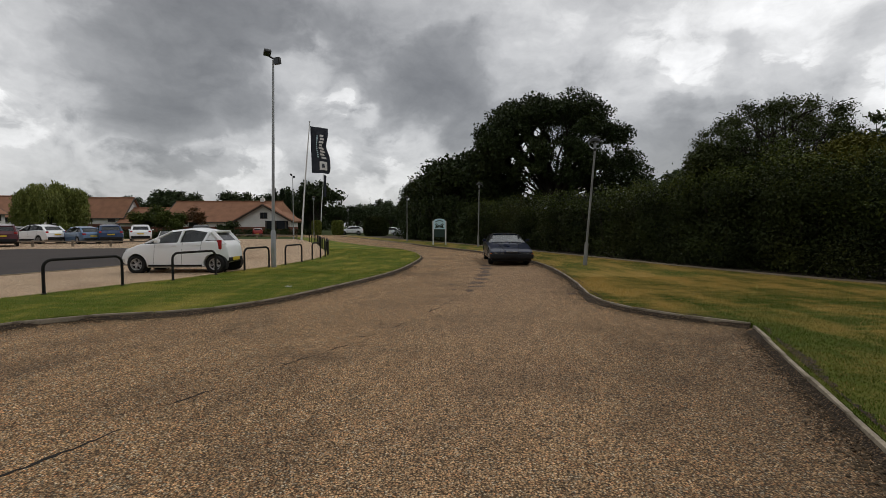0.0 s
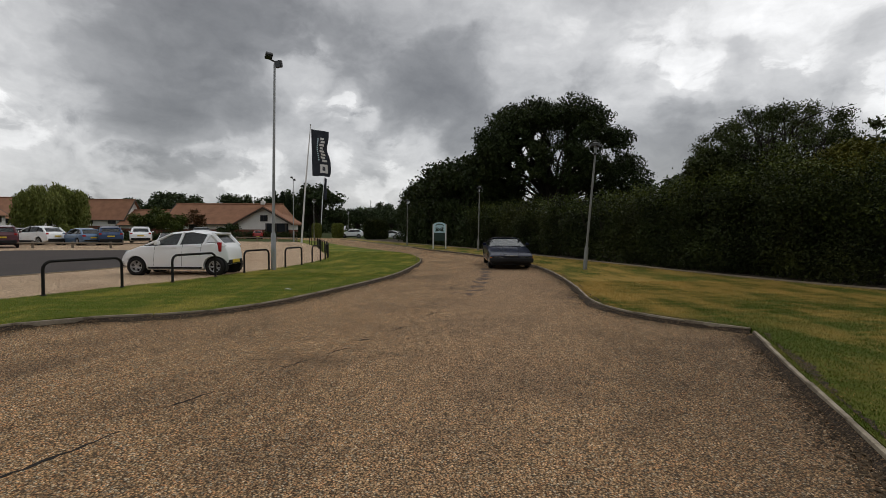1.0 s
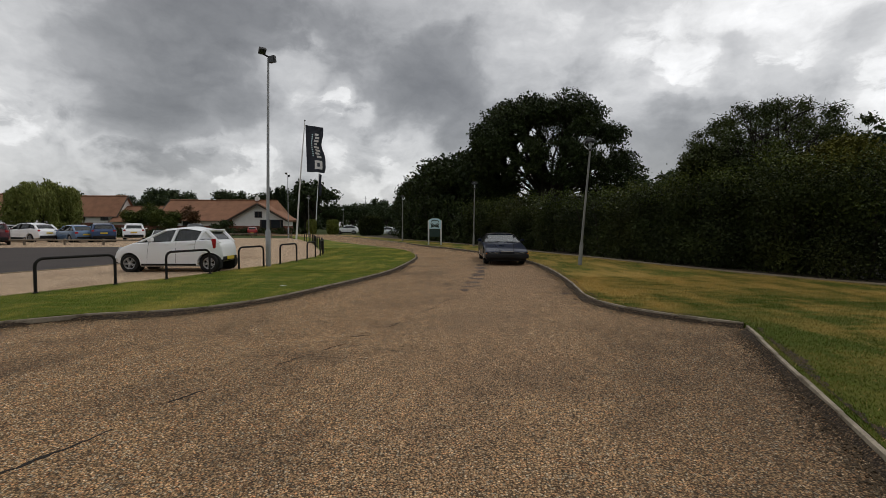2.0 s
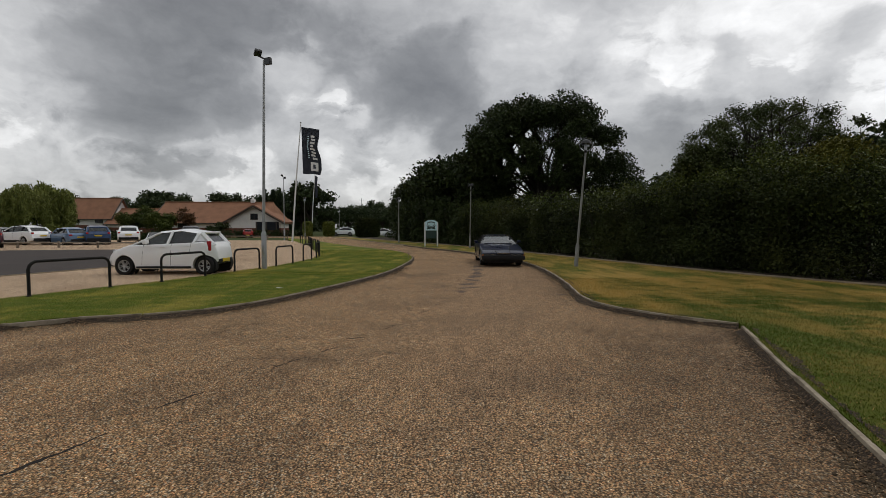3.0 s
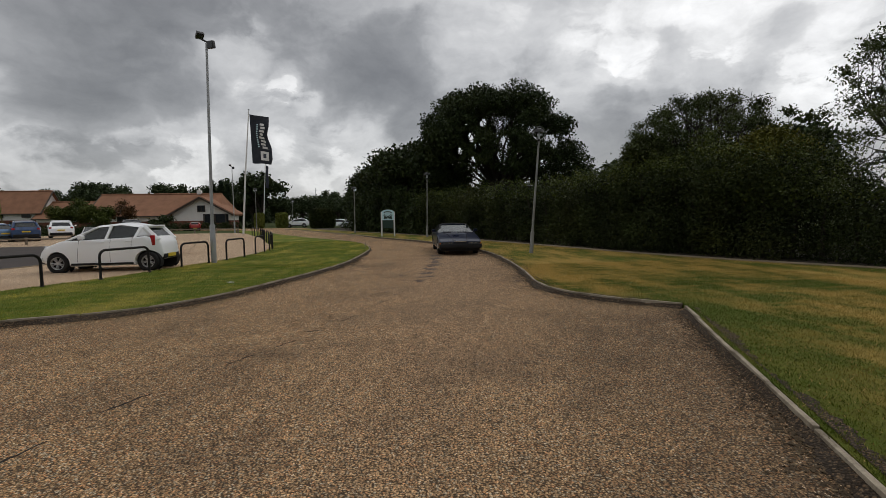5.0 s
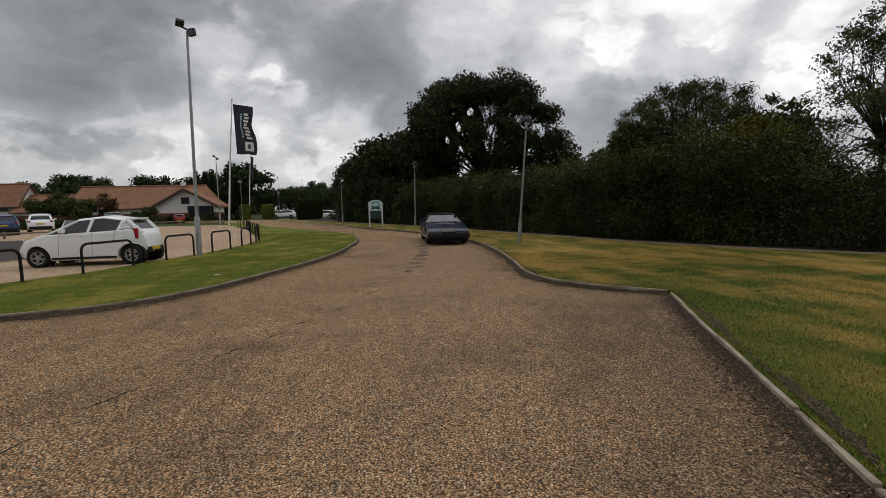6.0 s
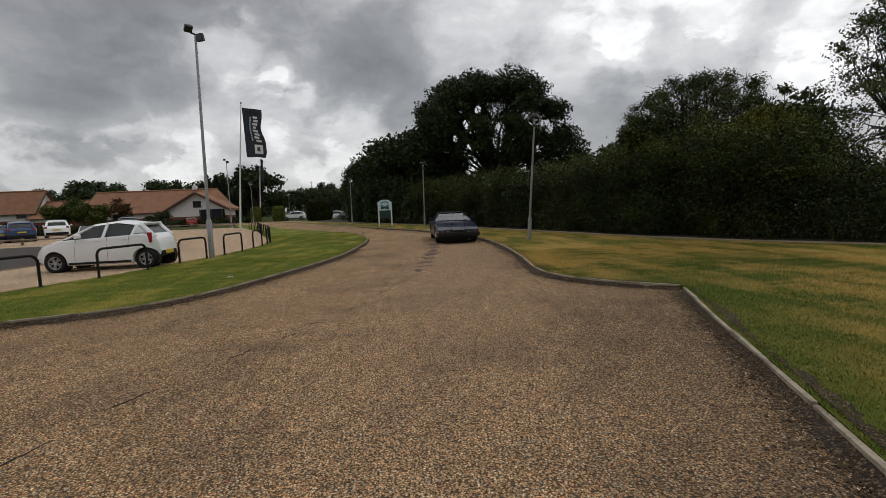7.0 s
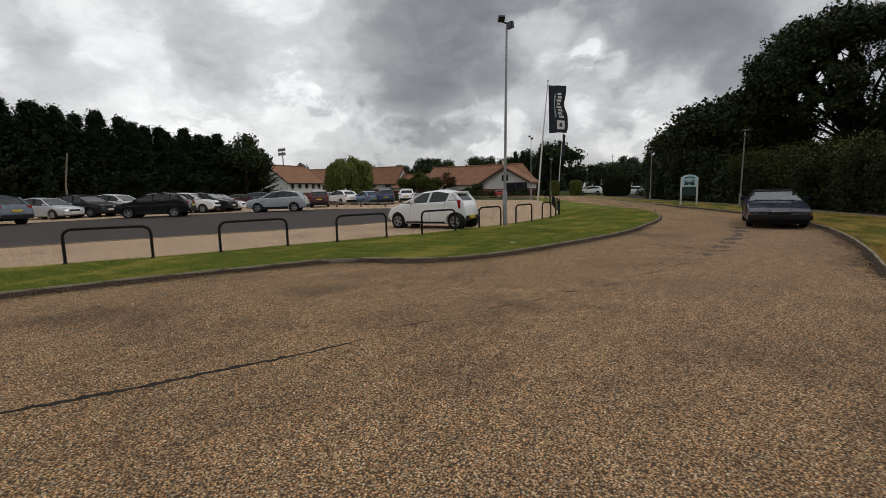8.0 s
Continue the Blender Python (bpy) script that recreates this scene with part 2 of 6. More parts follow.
def clear(name, tint, rough=0.02, ior=1.45, passing=0.9):
    mat, n = material(name)
    return finish(mat, n, (*tint, 1), rough, 0.0, **{"Transmission Weight": passing, "IOR": ior})


M = {
    "road": chippings("road_chippings", [(0.88, 0.54, 0.255), (0.71, 0.415, 0.195), (0.95, 0.63, 0.34), (0.56, 0.33, 0.155), (0.90, 0.44, 0.19), (0.93, 0.60, 0.305), (0.95, 0.79, 0.55)], 72, strength=1.0, driven=True),
    "gravel": chippings("car_park_gravel", [(0.76, 0.54, 0.35), (0.64, 0.45, 0.29), (0.86, 0.66, 0.46), (0.52, 0.36, 0.23)], 45, 0.3, 0.7, 0.15, hollow_shade=0.3),
    "tarmac": surface("old_tarmac", (0.030, 0.024, 0.022), (0.070, 0.057, 0.051), 0.6, 45, 0.88, bump=0.5),
    "tar": chippings("bare_tar", [(0.26, 0.185, 0.145), (0.19, 0.14, 0.115), (0.36, 0.25, 0.18), (0.13, 0.10, 0.085)], 58, 0.8, 0.8, 0.3, pale=0.5),
    "crack": surface("crack_dirt", (0.012, 0.011, 0.010), (0.035, 0.030, 0.026), 8.0, 90, 0.95, bump=0.8),
    "lawn_green": turf("mown_lawn", (0.13, 0.17, 0.016), (0.40, 0.33, 0.075), (0.08, 0.09, 0.013), 0.49),
    "lawn_dry": turf("parched_lawn", (0.080, 0.125, 0.012), (0.52, 0.34, 0.095), (0.10, 0.075, 0.018), 0.42, True),
    "field": turf("rough_grass", (0.05, 0.07, 0.02), (0.12, 0.11, 0.04), (0.04, 0.045, 0.015), 0.5),
    "kerb": surface("weathered_concrete", (0.42, 0.36, 0.27), (0.10, 0.078, 0.052), 4.5, 70, 0.9, bump=0.7),
    "path": surface("trodden_path", (0.30, 0.23, 0.155), (0.17, 0.135, 0.09), 1.5, 50, 0.9, bump=0.5),
    "dirt": chippings("kerbside_dirt", [(0.075, 0.052, 0.033), (0.035, 0.025, 0.017), (0.14, 0.10, 0.064), (0.05, 0.036, 0.024), (0.20, 0.13, 0.075)], 60, 1.2, 1.0, 0.5, pale=0.0),
    "soil": surface("bare_soil", (0.035, 0.028, 0.020), (0.06, 0.048, 0.034), 2.0, 40, 0.95, bump=0.6),
    "litter": leafage("leaf_litter", (0.025, 0.018, 0.011), (0.085, 0.058, 0.034), (0.22, 0.16, 0.09), 0.8),
    "blade": blade_tone("grass_blades", (0.130, 0.185, 0.016), (0.60, 0.48, 0.095), (0.44, 0.35, 0.12), 0.48),
    "blade_dry": blade_tone("dry_grass_blades", (0.090, 0.126, 0.012), (0.60, 0.385, 0.105), (0.48, 0.34, 0.13), 0.42, 1.0),
    "bark": surface("bark", (0.022, 0.019, 0.015), (0.05, 0.043, 0.034), 4.0, 30, 0.92, bump=1.0),
    "oak": leafage("oak_leaves", (0.010, 0.016, 0.006), (0.040, 0.058, 0.017), (0.055, 0.062, 0.016)),
    "hedge": leafage("hedge_leaves", (0.008, 0.012, 0.005), (0.042, 0.056, 0.014), (0.075, 0.074, 0.016)),
    "ash": leafage("ash_leaves", (0.028, 0.040, 0.012), (0.075, 0.095, 0.030), (0.09, 0.095, 0.03)),
    # paler hedge leaves: paint the lit crests; also the olive shrub's own colour
    "pale_leaves": leafage("pale_olive_leaves", (0.030, 0.044, 0.010), (0.085, 0.105, 0.020), (0.12, 0.11, 0.025)),
    "hawthorn": leafage("hawthorn_leaves", (0.060, 0.064, 0.011), (0.155, 0.145, 0.024), (0.13, 0.11, 0.024)),
    "willow": leafage("willow_leaves", (0.07, 0.09, 0.018), (0.24, 0.26, 0.07), (0.16, 0.16, 0.06)),
    "conifer": leafage("cypress_sprays", (0.012, 0.022, 0.010), (0.028, 0.044, 0.018), (0.04, 0.05, 0.02)),
    "far": leafage("distant_leaves", (0.020, 0.032, 0.014), (0.050, 0.070, 0.026), (0.07, 0.08, 0.03)),
    "topiary": leafage("clipped_leaves", (0.07, 0.095, 0.018), (0.17, 0.19, 0.04), (0.18, 0.18, 0.05)),
    "copper": leafage("red_leaves", (0.05, 0.03, 0.015), (0.11, 0.06, 0.025), (0.14, 0.05, 0.02)),
    "galv": surface("galvanised_steel", (0.42, 0.43, 0.43), (0.30, 0.31, 0.32), 3.0, 30, 0.5, 0.6, 0.05),
    "greyish": surface("grey_paint", (0.25, 0.25, 0.23), (0.15, 0.15, 0.14), 3.0, 25, 0.55, 0.0, 0.1),
    "black_steel": surface("black_painted_steel", (0.010, 0.010, 0.010), (0.022, 0.020, 0.018), 5.0, 60, 0.78, 0.0, 0.1),
    "lamp_black": surface("black_lamp_housing", (0.015, 0.015, 0.016), (0.03, 0.03, 0.03), 5.0, 40, 0.5),
    "timber": surface("grey_timber", (0.26, 0.22, 0.17), (0.15, 0.125, 0.095), 3.0, 40, 0.85, bump=0.5),
    "white": surface("white_paint", (0.72, 0.72, 0.70), (0.60, 0.60, 0.58), 2.0, 30, 0.55),
    "render": surface("white_render", (0.74, 0.73, 0.70), (0.60, 0.59, 0.56), 0.6, 20, 0.85, bump=0.3),
    "rooftile": surface("clay_roof_tiles", (0.29, 0.145, 0.083), (0.19, 0.097, 0.06), 0.8, 9.0, 0.85, bump=0.8),
    "brick": surface("red_brick", (0.19, 0.075, 0.05), (0.11, 0.05, 0.036), 1.0, 14.0, 0.9, bump=0.6),
    "dark_wood": surface("dark_stained_timber", (0.035, 0.026, 0.02), (0.06, 0.045, 0.034), 3.0, 30, 0.7),
    "pane": surface("window_glass", (0.02, 0.024, 0.028), (0.03, 0.034, 0.04), 1.0, 5.0, 0.06, 0.0, 0.0),
    "sign_blue": surface("pale_blue_sign_paint", (0.56, 0.76, 0.82), (0.46, 0.67, 0.74), 2.0, 30, 0.4),
    "sign_green": surface("dark_green_sign_paint", (0.012, 0.035, 0.030), (0.02, 0.05, 0.042), 2.0, 30, 0.4),
    "banner": surface("dark_grey_banner_cloth", (0.045, 0.052, 0.068), (0.085, 0.092, 0.11), 2.0, 60, 0.8),
    "tyre": surface("tyre_rubber", (0.012, 0.012, 0.012), (0.028, 0.027, 0.026), 6.0, 60, 0.85, bump=0.3),
    "alloy": surface("silver_wheel", (0.55, 0.55, 0.56), (0.42, 0.42, 0.43), 4.0, 30, 0.35, 0.7, 0.02),
    "chrome": surface("chrome", (0.75, 0.75, 0.76), (0.62, 0.62, 0.63), 6.0, 20, 0.12, 1.0, 0.0),
    "trim": surface("black_plastic_trim", (0.012, 0.012, 0.013), (0.024, 0.024, 0.024), 5.0, 50, 0.78),
    "cabin": surface("dark_cabin_lining", (0.025, 0.025, 0.028), (0.05, 0.05, 0.052), 3.0, 40, 0.8),
    "hide": surface("tan_seat_leather", (0.16, 0.12, 0.085), (0.11, 0.085, 0.06), 3.0, 40, 0.6),
    "glass": clear("car_glass", (0.10, 0.12, 0.12), 0.02, 1.5),
    "screen": clear("raked_windscreen_glass", (0.22, 0.26, 0.26), 0.02, 1.8),
    "lens": clear("clear_lamp_lens", (0.9, 0.92, 0.95), 0.08),
    "red_lens": surface("red_lamp_lens", (0.40, 0.012, 0.015), (0.28, 0.01, 0.012), 6.0, 40, 0.15, 0.0, 0.1),
    "amber_lens": surface("amber_lamp_lens", (0.60, 0.18, 0.02), (0.45, 0.13, 0.02), 6.0, 40, 0.15, 0.0, 0.1),
    "plate_white": surface("white_number_plate", (0.70, 0.70, 0.68), (0.62, 0.62, 0.6), 5.0, 30, 0.4),
    "plate_yellow": surface("yellow_number_plate", (0.70, 0.52, 0.04), (0.62, 0.46, 0.04), 5.0, 30, 0.4),
    "globe": clear("smoked_lamp_globe", (0.80, 0.81, 0.80), 0.02, 1.04, 1.0),
    "blue_paint": paint("dark_blue_car_paint", (0.003, 0.007, 0.026), coat=0.45),
    "white_car": paint("white_car_paint", (0.88, 0.89, 0.90)),
    "silver_car": paint("silver_car_paint", (0.56, 0.59, 0.62), 0.3),
    "black_car": paint("black_car_paint", (0.014, 0.015, 0.017)),
    "grey_car": paint("grey_blue_car_paint", (0.10, 0.12, 0.15), 0.3),
    "navy_car": paint("navy_car_paint", (0.02, 0.045, 0.11), 0.2),
    "sky_car": paint("pale_blue_car_paint", (0.13, 0.21, 0.34), 0.3),
    "red_car": paint("red_car_paint", (0.33, 0.03, 0.025)),
    "maroon_car": paint("maroon_car_paint", (0.07, 0.015, 0.02), 0.2),
}


# ---- builders ----
def thing(name, label, category, m=None, group="", kind=""):
    ob = new(name)
    ob.empty_display_size = 0.2
    if m is not None:
        ob.matrix_basis = m
    return tagged(ob, label, category, group, kind)


def mesh_of(name, bm, mat, smooth=35):
    me = bpy.data.meshes.new(name)
    bmesh.ops.recalc_face_normals(bm, faces=bm.faces)
    bm.to_mesh(me)
    bm.free()
    me.materials.append(mat)
    if smooth:
        me.shade_smooth()
        me.set_sharp_from_angle(angle=radians(smooth))
    return me


def part(name, bm, mat, parent=None, label="", smooth=35):
    ob = new(name, mesh_of(name, bm, mat, smooth))
    ob.parent = parent
    return tagged(ob, label)


def box(bm, centre, size, turn=None, bevel=0.0):
    made = bmesh.ops.create_cube(bm, size=1.0)["verts"]
    m = Matrix.Translation(centre) @ (turn or Matrix()) @ Matrix.Diagonal((*size, 1))
    bmesh.ops.transform(bm, matrix=m, verts=made)
    if bevel:
        edges = list({e for v in made for e in v.link_edges})
        bmesh.ops.bevel(bm, geom=edges, offset=bevel, segments=2, affect="EDGES", profile=0.6)
    return bm


def tube(bm, points, radii, sides=10, caps=True):
    """A tapered tube along a line of points."""
    points = [Vector(p) for p in points]
    radii = radii if isinstance(radii, (list, tuple)) else [radii] * len(points)
    rings, side = [], None
    for i, p in enumerate(points):
        way = (points[min(i + 1, len(points) - 1)] - points[max(i - 1, 0)]).normalized()
        if side is None:
            side = way.orthogonal().normalized()
        side = (side - way * side.dot(way)).normalized()
        up = way.cross(side)
        rings.append([bm.verts.new(p + (side * math.cos(a) + up * math.sin(a)) * radii[i]) for a in np.linspace(0, 2 * math.pi, sides, endpoint=False)])
    for a, b in zip(rings, rings[1:]):
        for k in range(sides):
            bm.faces.new((a[k], a[(k + 1) % sides], b[(k + 1) % sides], b[k]))
    if caps:
        bm.faces.new(rings[0])
        bm.faces.new(rings[-1])
    return bm


def lathe(bm, profile, m=None, sides=24, ring=False):
    """Turns (radius, height) pairs round z, then moves the result by m."""
    m = m or Matrix()
    rings = []
    for r, h in profile:
        rings.append([bm.verts.new(m @ Vector((r * math.cos(a), r * math.sin(a), h))) for a in np.linspace(0, 2 * math.pi, sides, endpoint=False)])
    for a, b in zip(rings, rings[1:]):
        for k in range(sides):
            bm.faces.new((a[k], a[(k + 1) % sides], b[(k + 1) % sides], b[k]))
    if ring:
        for k in range(sides):
            bm.faces.new((rings[-1][k], rings[-1][(k + 1) % sides], rings[0][(k + 1) % sides], rings[0][k]))
    else:
        bm.faces.new(rings[0])
        bm.faces.new(rings[-1])
    return bm


def slab(bm, outline, z0, z1):
    """A flat piece with the given outline between two heights."""
    low = [bm.verts.new((x, y, z0)) for x, y in outline]
    top = [bm.verts.new((x, y, z1)) for x, y in outline]
    bm.faces.new(low)
    bm.faces.new(top)
    for i in range(len(outline)):
        j = (i + 1) % len(outline)
        bm.faces.new((low[i], low[j], top[j], top[i]))
    bm.normal_update()
    bmesh.ops.triangulate(bm, faces=[f for f in bm.faces if len(f.verts) > 4], ngon_method="EAR_CLIP")
    return bm


def panel(bm, corners, thick):
    """A flat piece through the given corners, with thickness inwards of its face."""
    c = [Vector(p) for p in corners]
    normal = (c[1] - c[0]).cross(c[2] - c[0]).normalized() * thick
    a, b = [bm.verts.new(p) for p in c], [bm.verts.new(p - normal) for p in c]
    bm.faces.new(a)
    bm.faces.new(b)
    for i in range(len(c)):
        j = (i + 1) % len(c)
        bm.faces.new((a[i], a[j], b[j], b[i]))
    return bm


def curve_through(points, step):
    """Even points on a smooth line through the given ones, with the headings there."""
    p = np.array(points, float)
    ext = np.vstack([2 * p[0] - p[1], p, 2 * p[-1] - p[-2]])
    out = []
    for i in range(1, len(ext) - 2):
        a, b, c, d = ext[i - 1 : i + 3]
        for u in np.linspace(0, 1, 24, endpoint=False):
            out.append(0.5 * (2 * b + (c - a) * u + (2 * a - 5 * b + 4 * c - d) * u**2 + (3 * b - a - 3 * c + d) * u**3))
    out = np.array(out + [p[-1]])
    run = np.r_[0, np.cumsum(np.linalg.norm(np.diff(out, axis=0), axis=1))]
    at = np.arange(0, run[-1], step)
    return np.stack([np.interp(at, run, out[:, k]) for k in range(p.shape[1])], 1)


def quads(name, corners, mat, parent=None, label=""):
    """One mesh of many loose four-cornered leaves: corners is (n, 4, 3)."""
    count = len(corners)
    me = bpy.data.meshes.new(name)
    me.vertices.add(count * 4)
    me.vertices.foreach_set("co", corners.reshape(-1).astype(np.float32))
    me.loops.add(count * 4)
    me.loops.foreach_set("vertex_index", np.arange(count * 4, dtype=np.int32))
    me.polygons.add(count)
    me.polygons.foreach_set("loop_start", np.arange(0, count * 4, 4, dtype=np.int32))
    me.update(calc_edges=True)
    me.materials.append(mat)
    ob = new(name, me)
    ob.parent = parent
    return tagged(ob, label)


def unit(v):
    return v / (np.linalg.norm(v, axis=-1, keepdims=True) + 1e-9)


def leaves(places, size, rng, droop=0.0, slim=0.5):
    """Leaf shapes at random turns round the given places."""
    n = len(places)
    along = unit(rng.normal(size=(n, 3)) - np.array([0, 0, droop]))
    across = unit(np.cross(along, rng.normal(size=(n, 3))))
    s = (size * rng.uniform(0.6, 1.4, n))[:, None]
    fold = unit(np.cross(along, across)) * s * 0.18
    return np.stack([places - along * s, places + across * s * slim + fold, places + along * s, places - across * s * slim + fold], 1)


def in_clumps(clumps, count, rng, shell=0.55, gap=0.0):
    """Places in the outer part of many ellipsoid clumps (x, y, z, rx, ry, rz), with gaps."""
    c = np.array(clumps, float)
    area = (c[:, 3] * c[:, 4] + c[:, 3] * c[:, 5] + c[:, 4] * c[:, 5])
    pick = rng.choice(len(c), count, p=area / area.sum())
    way = unit(rng.normal(size=(count, 3)))
    far = rng.uniform(shell, 1.08, count)[:, None]
    lumpy = 1 + 0.16 * np.sin(way @ rng.normal(size=(3, 3)) * 5 + pick[:, None]).sum(1, keepdims=True) / 2
    p = c[pick, :3] + way * far * lumpy * c[pick, 3:]
    if gap:
        holes = np.sin(p @ rng.normal(size=(3, 4)) * 1.3 + rng.uniform(0, 6, 4)).sum(1)
        p = p[holes > -2.2 + gap * 2]
    return p


def grow_trunk(bm, base, fork, radius, tips, rng, sides=8):
    """A tapered trunk from base to fork, and a limb to each tip."""
    base, fork = Vector(base), Vector(fork)
    bend = Vector(rng.normal(size=3)) * radius * 0.5
    tube(bm, [base - Vector((0, 0, 0.1)), base.lerp(fork, 0.15), base.lerp(fork, 0.55) + bend, fork], [radius * 1.5, radius * 1.05, radius * 0.85, radius * 0.7], sides)
    for tip in tips:
        tip = Vector(tip)
        mid = fork.lerp(tip, 0.5) + Vector(rng.normal(size=3)) * (tip - fork).length * 0.08 + Vector((0, 0, 0.06 * (tip - fork).length))
        tube(bm, [fork - Vector((0, 0, radius * 0.6)), fork.lerp(mid, 0.6), mid, tip], [radius * 0.5, radius * 0.36, radius * 0.24, radius * 0.07], 6)
        for _ in range(3):
            start = mid.lerp(tip, float(rng.uniform(0, 0.7)))
            end = start + Vector(rng.normal(size=3)) * (tip - fork).length * 0.2
            tube(bm, [start, start.lerp(end, 0.5) + Vector((0, 0, 0.1)), end], [radius * 0.14, radius * 0.09, radius * 0.03], 5)


def tree(name, label, base, fork, radius, clumps, count, size, mat, seed, gap=0.15, droop=0.2, shell=0.5, group="", slim=0.5, limbs=14):
    """A tree: base and fork are where its trunk starts and divides; clumps are its boughs, all from the base."""
    rng = np.random.default_rng(seed)
    ob = thing(name, label, "tree", pose(*base), group)
    bm = bmesh.new()
    grow_trunk(bm, (0, 0, 0), fork, radius, [(c[0], c[1], c[2]) for c in clumps[:limbs]], rng)
    part("trunk", bm, M["bark"], ob)
    quads("crown", leaves(in_clumps(clumps, count, rng, shell, gap), size, rng, droop, slim), mat, ob)
    return ob


def crown_clumps(rng, count, centre, radii, small):
    """Boughs spread over the outside of one large crown."""
    way = unit(rng.normal(size=(count, 3)))
    way[:, 2] = np.where(way[:, 2] < -0.35, -way[:, 2] * 0.5, way[:, 2])
    far = rng.uniform(0.55, 0.9, (count, 1))
    p = np.array(centre) + way * far * np.array(radii)
    r = rng.uniform(0.7, 1.25, (count, 1)) * small * np.array([[1, 1, 0.8]])
    return np.hstack([p, r]).tolist()


# ---- ground, road, lawns, car park ----
LAWN = 0.08
KERB_LEFT = [(-13.30, -8.55), (-10.45, -1.90), (-8.64, 2.47), (-8.31, 3.32), (-7.84, 4.27), (-7.27, 5.37), (-6.70, 6.27), (-6.27, 7.08), (-5.84, 7.39), (-5.13, 7.52), (-4.27, 7.96), (-3.66, 8.62), (-3.16, 9.69), (-2.59, 11.45), (-2.09, 13.01), (-1.54, 15.48), (-1.16, 19.57), (-1.12, 22.32), (-1.57, 25.65), (-2.56, 28.97), (-4.18, 32.30), (-6.65, 36.86), (-10.26, 44.65), (-15.20, 56.05), (-20.90, 66.50)]
KERB_RIGHT_NEAR = [(0.19, -3.04), (1.58, 0.00), (2.93, 2.96), (3.75, 4.86), (4.60, 6.73)]
KERB_RIGHT_FAR = [(4.58, 6.78), (4.32, 7.05), (3.80, 7.47), (3.28, 8.22), (3.12, 9.12), (3.19, 10.07), (3.42, 11.40), (3.75, 14.25), (3.91, 17.86), (3.47, 22.80), (2.47, 26.41), (0.85, 30.78), (-0.95, 34.77), (-3.04, 40.85), (-6.08, 48.45), (-11.40, 61.75), (-16.15, 72.20)]
RAIL_LINE = [(-15.5, -9.0), (-13.2, 0.5), (-11.3, 4.2), (-10.4, 5.6), (-9.75, 6.9), (-9.2, 8.4), (-8.5, 9.7), (-7.95, 11.15), (-7.35, 12.25), (-6.9, 13.6), (-6.6, 14.95), (-6.25, 16.2), (-6.0, 17.3), (-5.8, 18.7),
             (-5.7, 20.0), (-5.68, 21.5), (-5.9, 23.2), (-6.6, 26.0), (-7.9, 30.0), (-10.4, 38.0), (-13.0, 44.5), (-15.5, 51.0), (-20.0, 62.0)]
HEDGE_LINE = [(24.83, -7.64), (16.23, 3.82), (13.56, 7.64), (12.13, 9.55), (10.79, 11.46), (9.45, 14.04), (8.36, 17.00), (7.35, 20.34), (6.21, 23.88), (4.77, 28.46), (3.25, 33.23), (0.95, 39.16), (-2.48, 46.79), (-7.16, 57.30), (-12.41, 68.76)]

kerb_left = curve_through(KERB_LEFT, 0.5)
kerb_near, kerb_far = curve_through(KERB_RIGHT_NEAR, 0.5), curve_through(KERB_RIGHT_FAR, 0.5)
rail_line, hedge_line = curve_through(RAIL_LINE, 0.6), curve_through(HEDGE_LINE, 0.8)
tup = lambda rows: [tuple(float(v) for v in r) for r in rows]

bm = bmesh.new()
slab(bm, [(-2500, -2500), (2500, -2500), (2500, 2500), (-2500, 2500)], -0.4, -0.06)
tagged(part("ground", bm, M["field"], None, "rough grassland reaching to the horizon"), "", "ground", "", "structure")
bm = bmesh.new()
slab(bm, [(-16, -14), (9, -14), (9, 12)] + [(6, 20), (5, 30), (0, 45), (-8, 62), (-15, 80), (-60, 96), (-62, 88), (-22, 72), (-14, 50), (-6, 34), (-4, 20), (-8, 10), (-16, 0)], -0.3, 0.0)
tagged(part("road", bm, M["road"], None, "tan surface-dressed road of rolled stone chippings"), "", "road", "", "structure")
bm = bmesh.new()
slab(bm, tup(kerb_left) + tup(rail_line)[::-1], -0.2, LAWN)
tagged(part("lawn", bm, M["lawn_green"], None, "mown green lawn with dry patches beside the road"), "", "lawn", "", "structure")
bm = bmesh.new()
slab(bm, tup(kerb_near) + tup(kerb_far) + tup(hedge_line)[::-1] + [(26, -9), (2, -9)], -0.2, LAWN)
tagged(part("lawn", bm, M["lawn_dry"], None, "parched yellow-green lawn between kerb and hedge"), "", "lawn", "", "structure")
bm = bmesh.new()
back = [(x + 0.36, y + 0.22) for x, y in tup(hedge_line)]
slab(bm, tup(hedge_line) + back[::-1], -0.2, LAWN + 0.02)
tagged(part("footpath", bm, M["path"], None, "narrow pale trodden path along the hedge"), "", "path", "", "structure")
bm = bmesh.new()
slab(bm, back + [(x + 9.0, y + 5.0) for x, y in tup(hedge_line)][::-1], -0.2, LAWN + 0.005)
tagged(part("hedge_bed", bm, M["soil"], None, "dark bare soil under the hedge and trees"), "", "soil", "", "structure")
bm = bmesh.new()
slab(bm, tup(rail_line)[:-20] + [(-17.5, 54), (-30, 55), (-46, 54), (-60, 42), (-62, 20), (-62, -12)], -0.2, LAWN - 0.012)
tagged(part("car_park", bm, M["gravel"], None, "pale gravel car park beside the lawn"), "", "car park", "", "structure")
bm = bmesh.new()
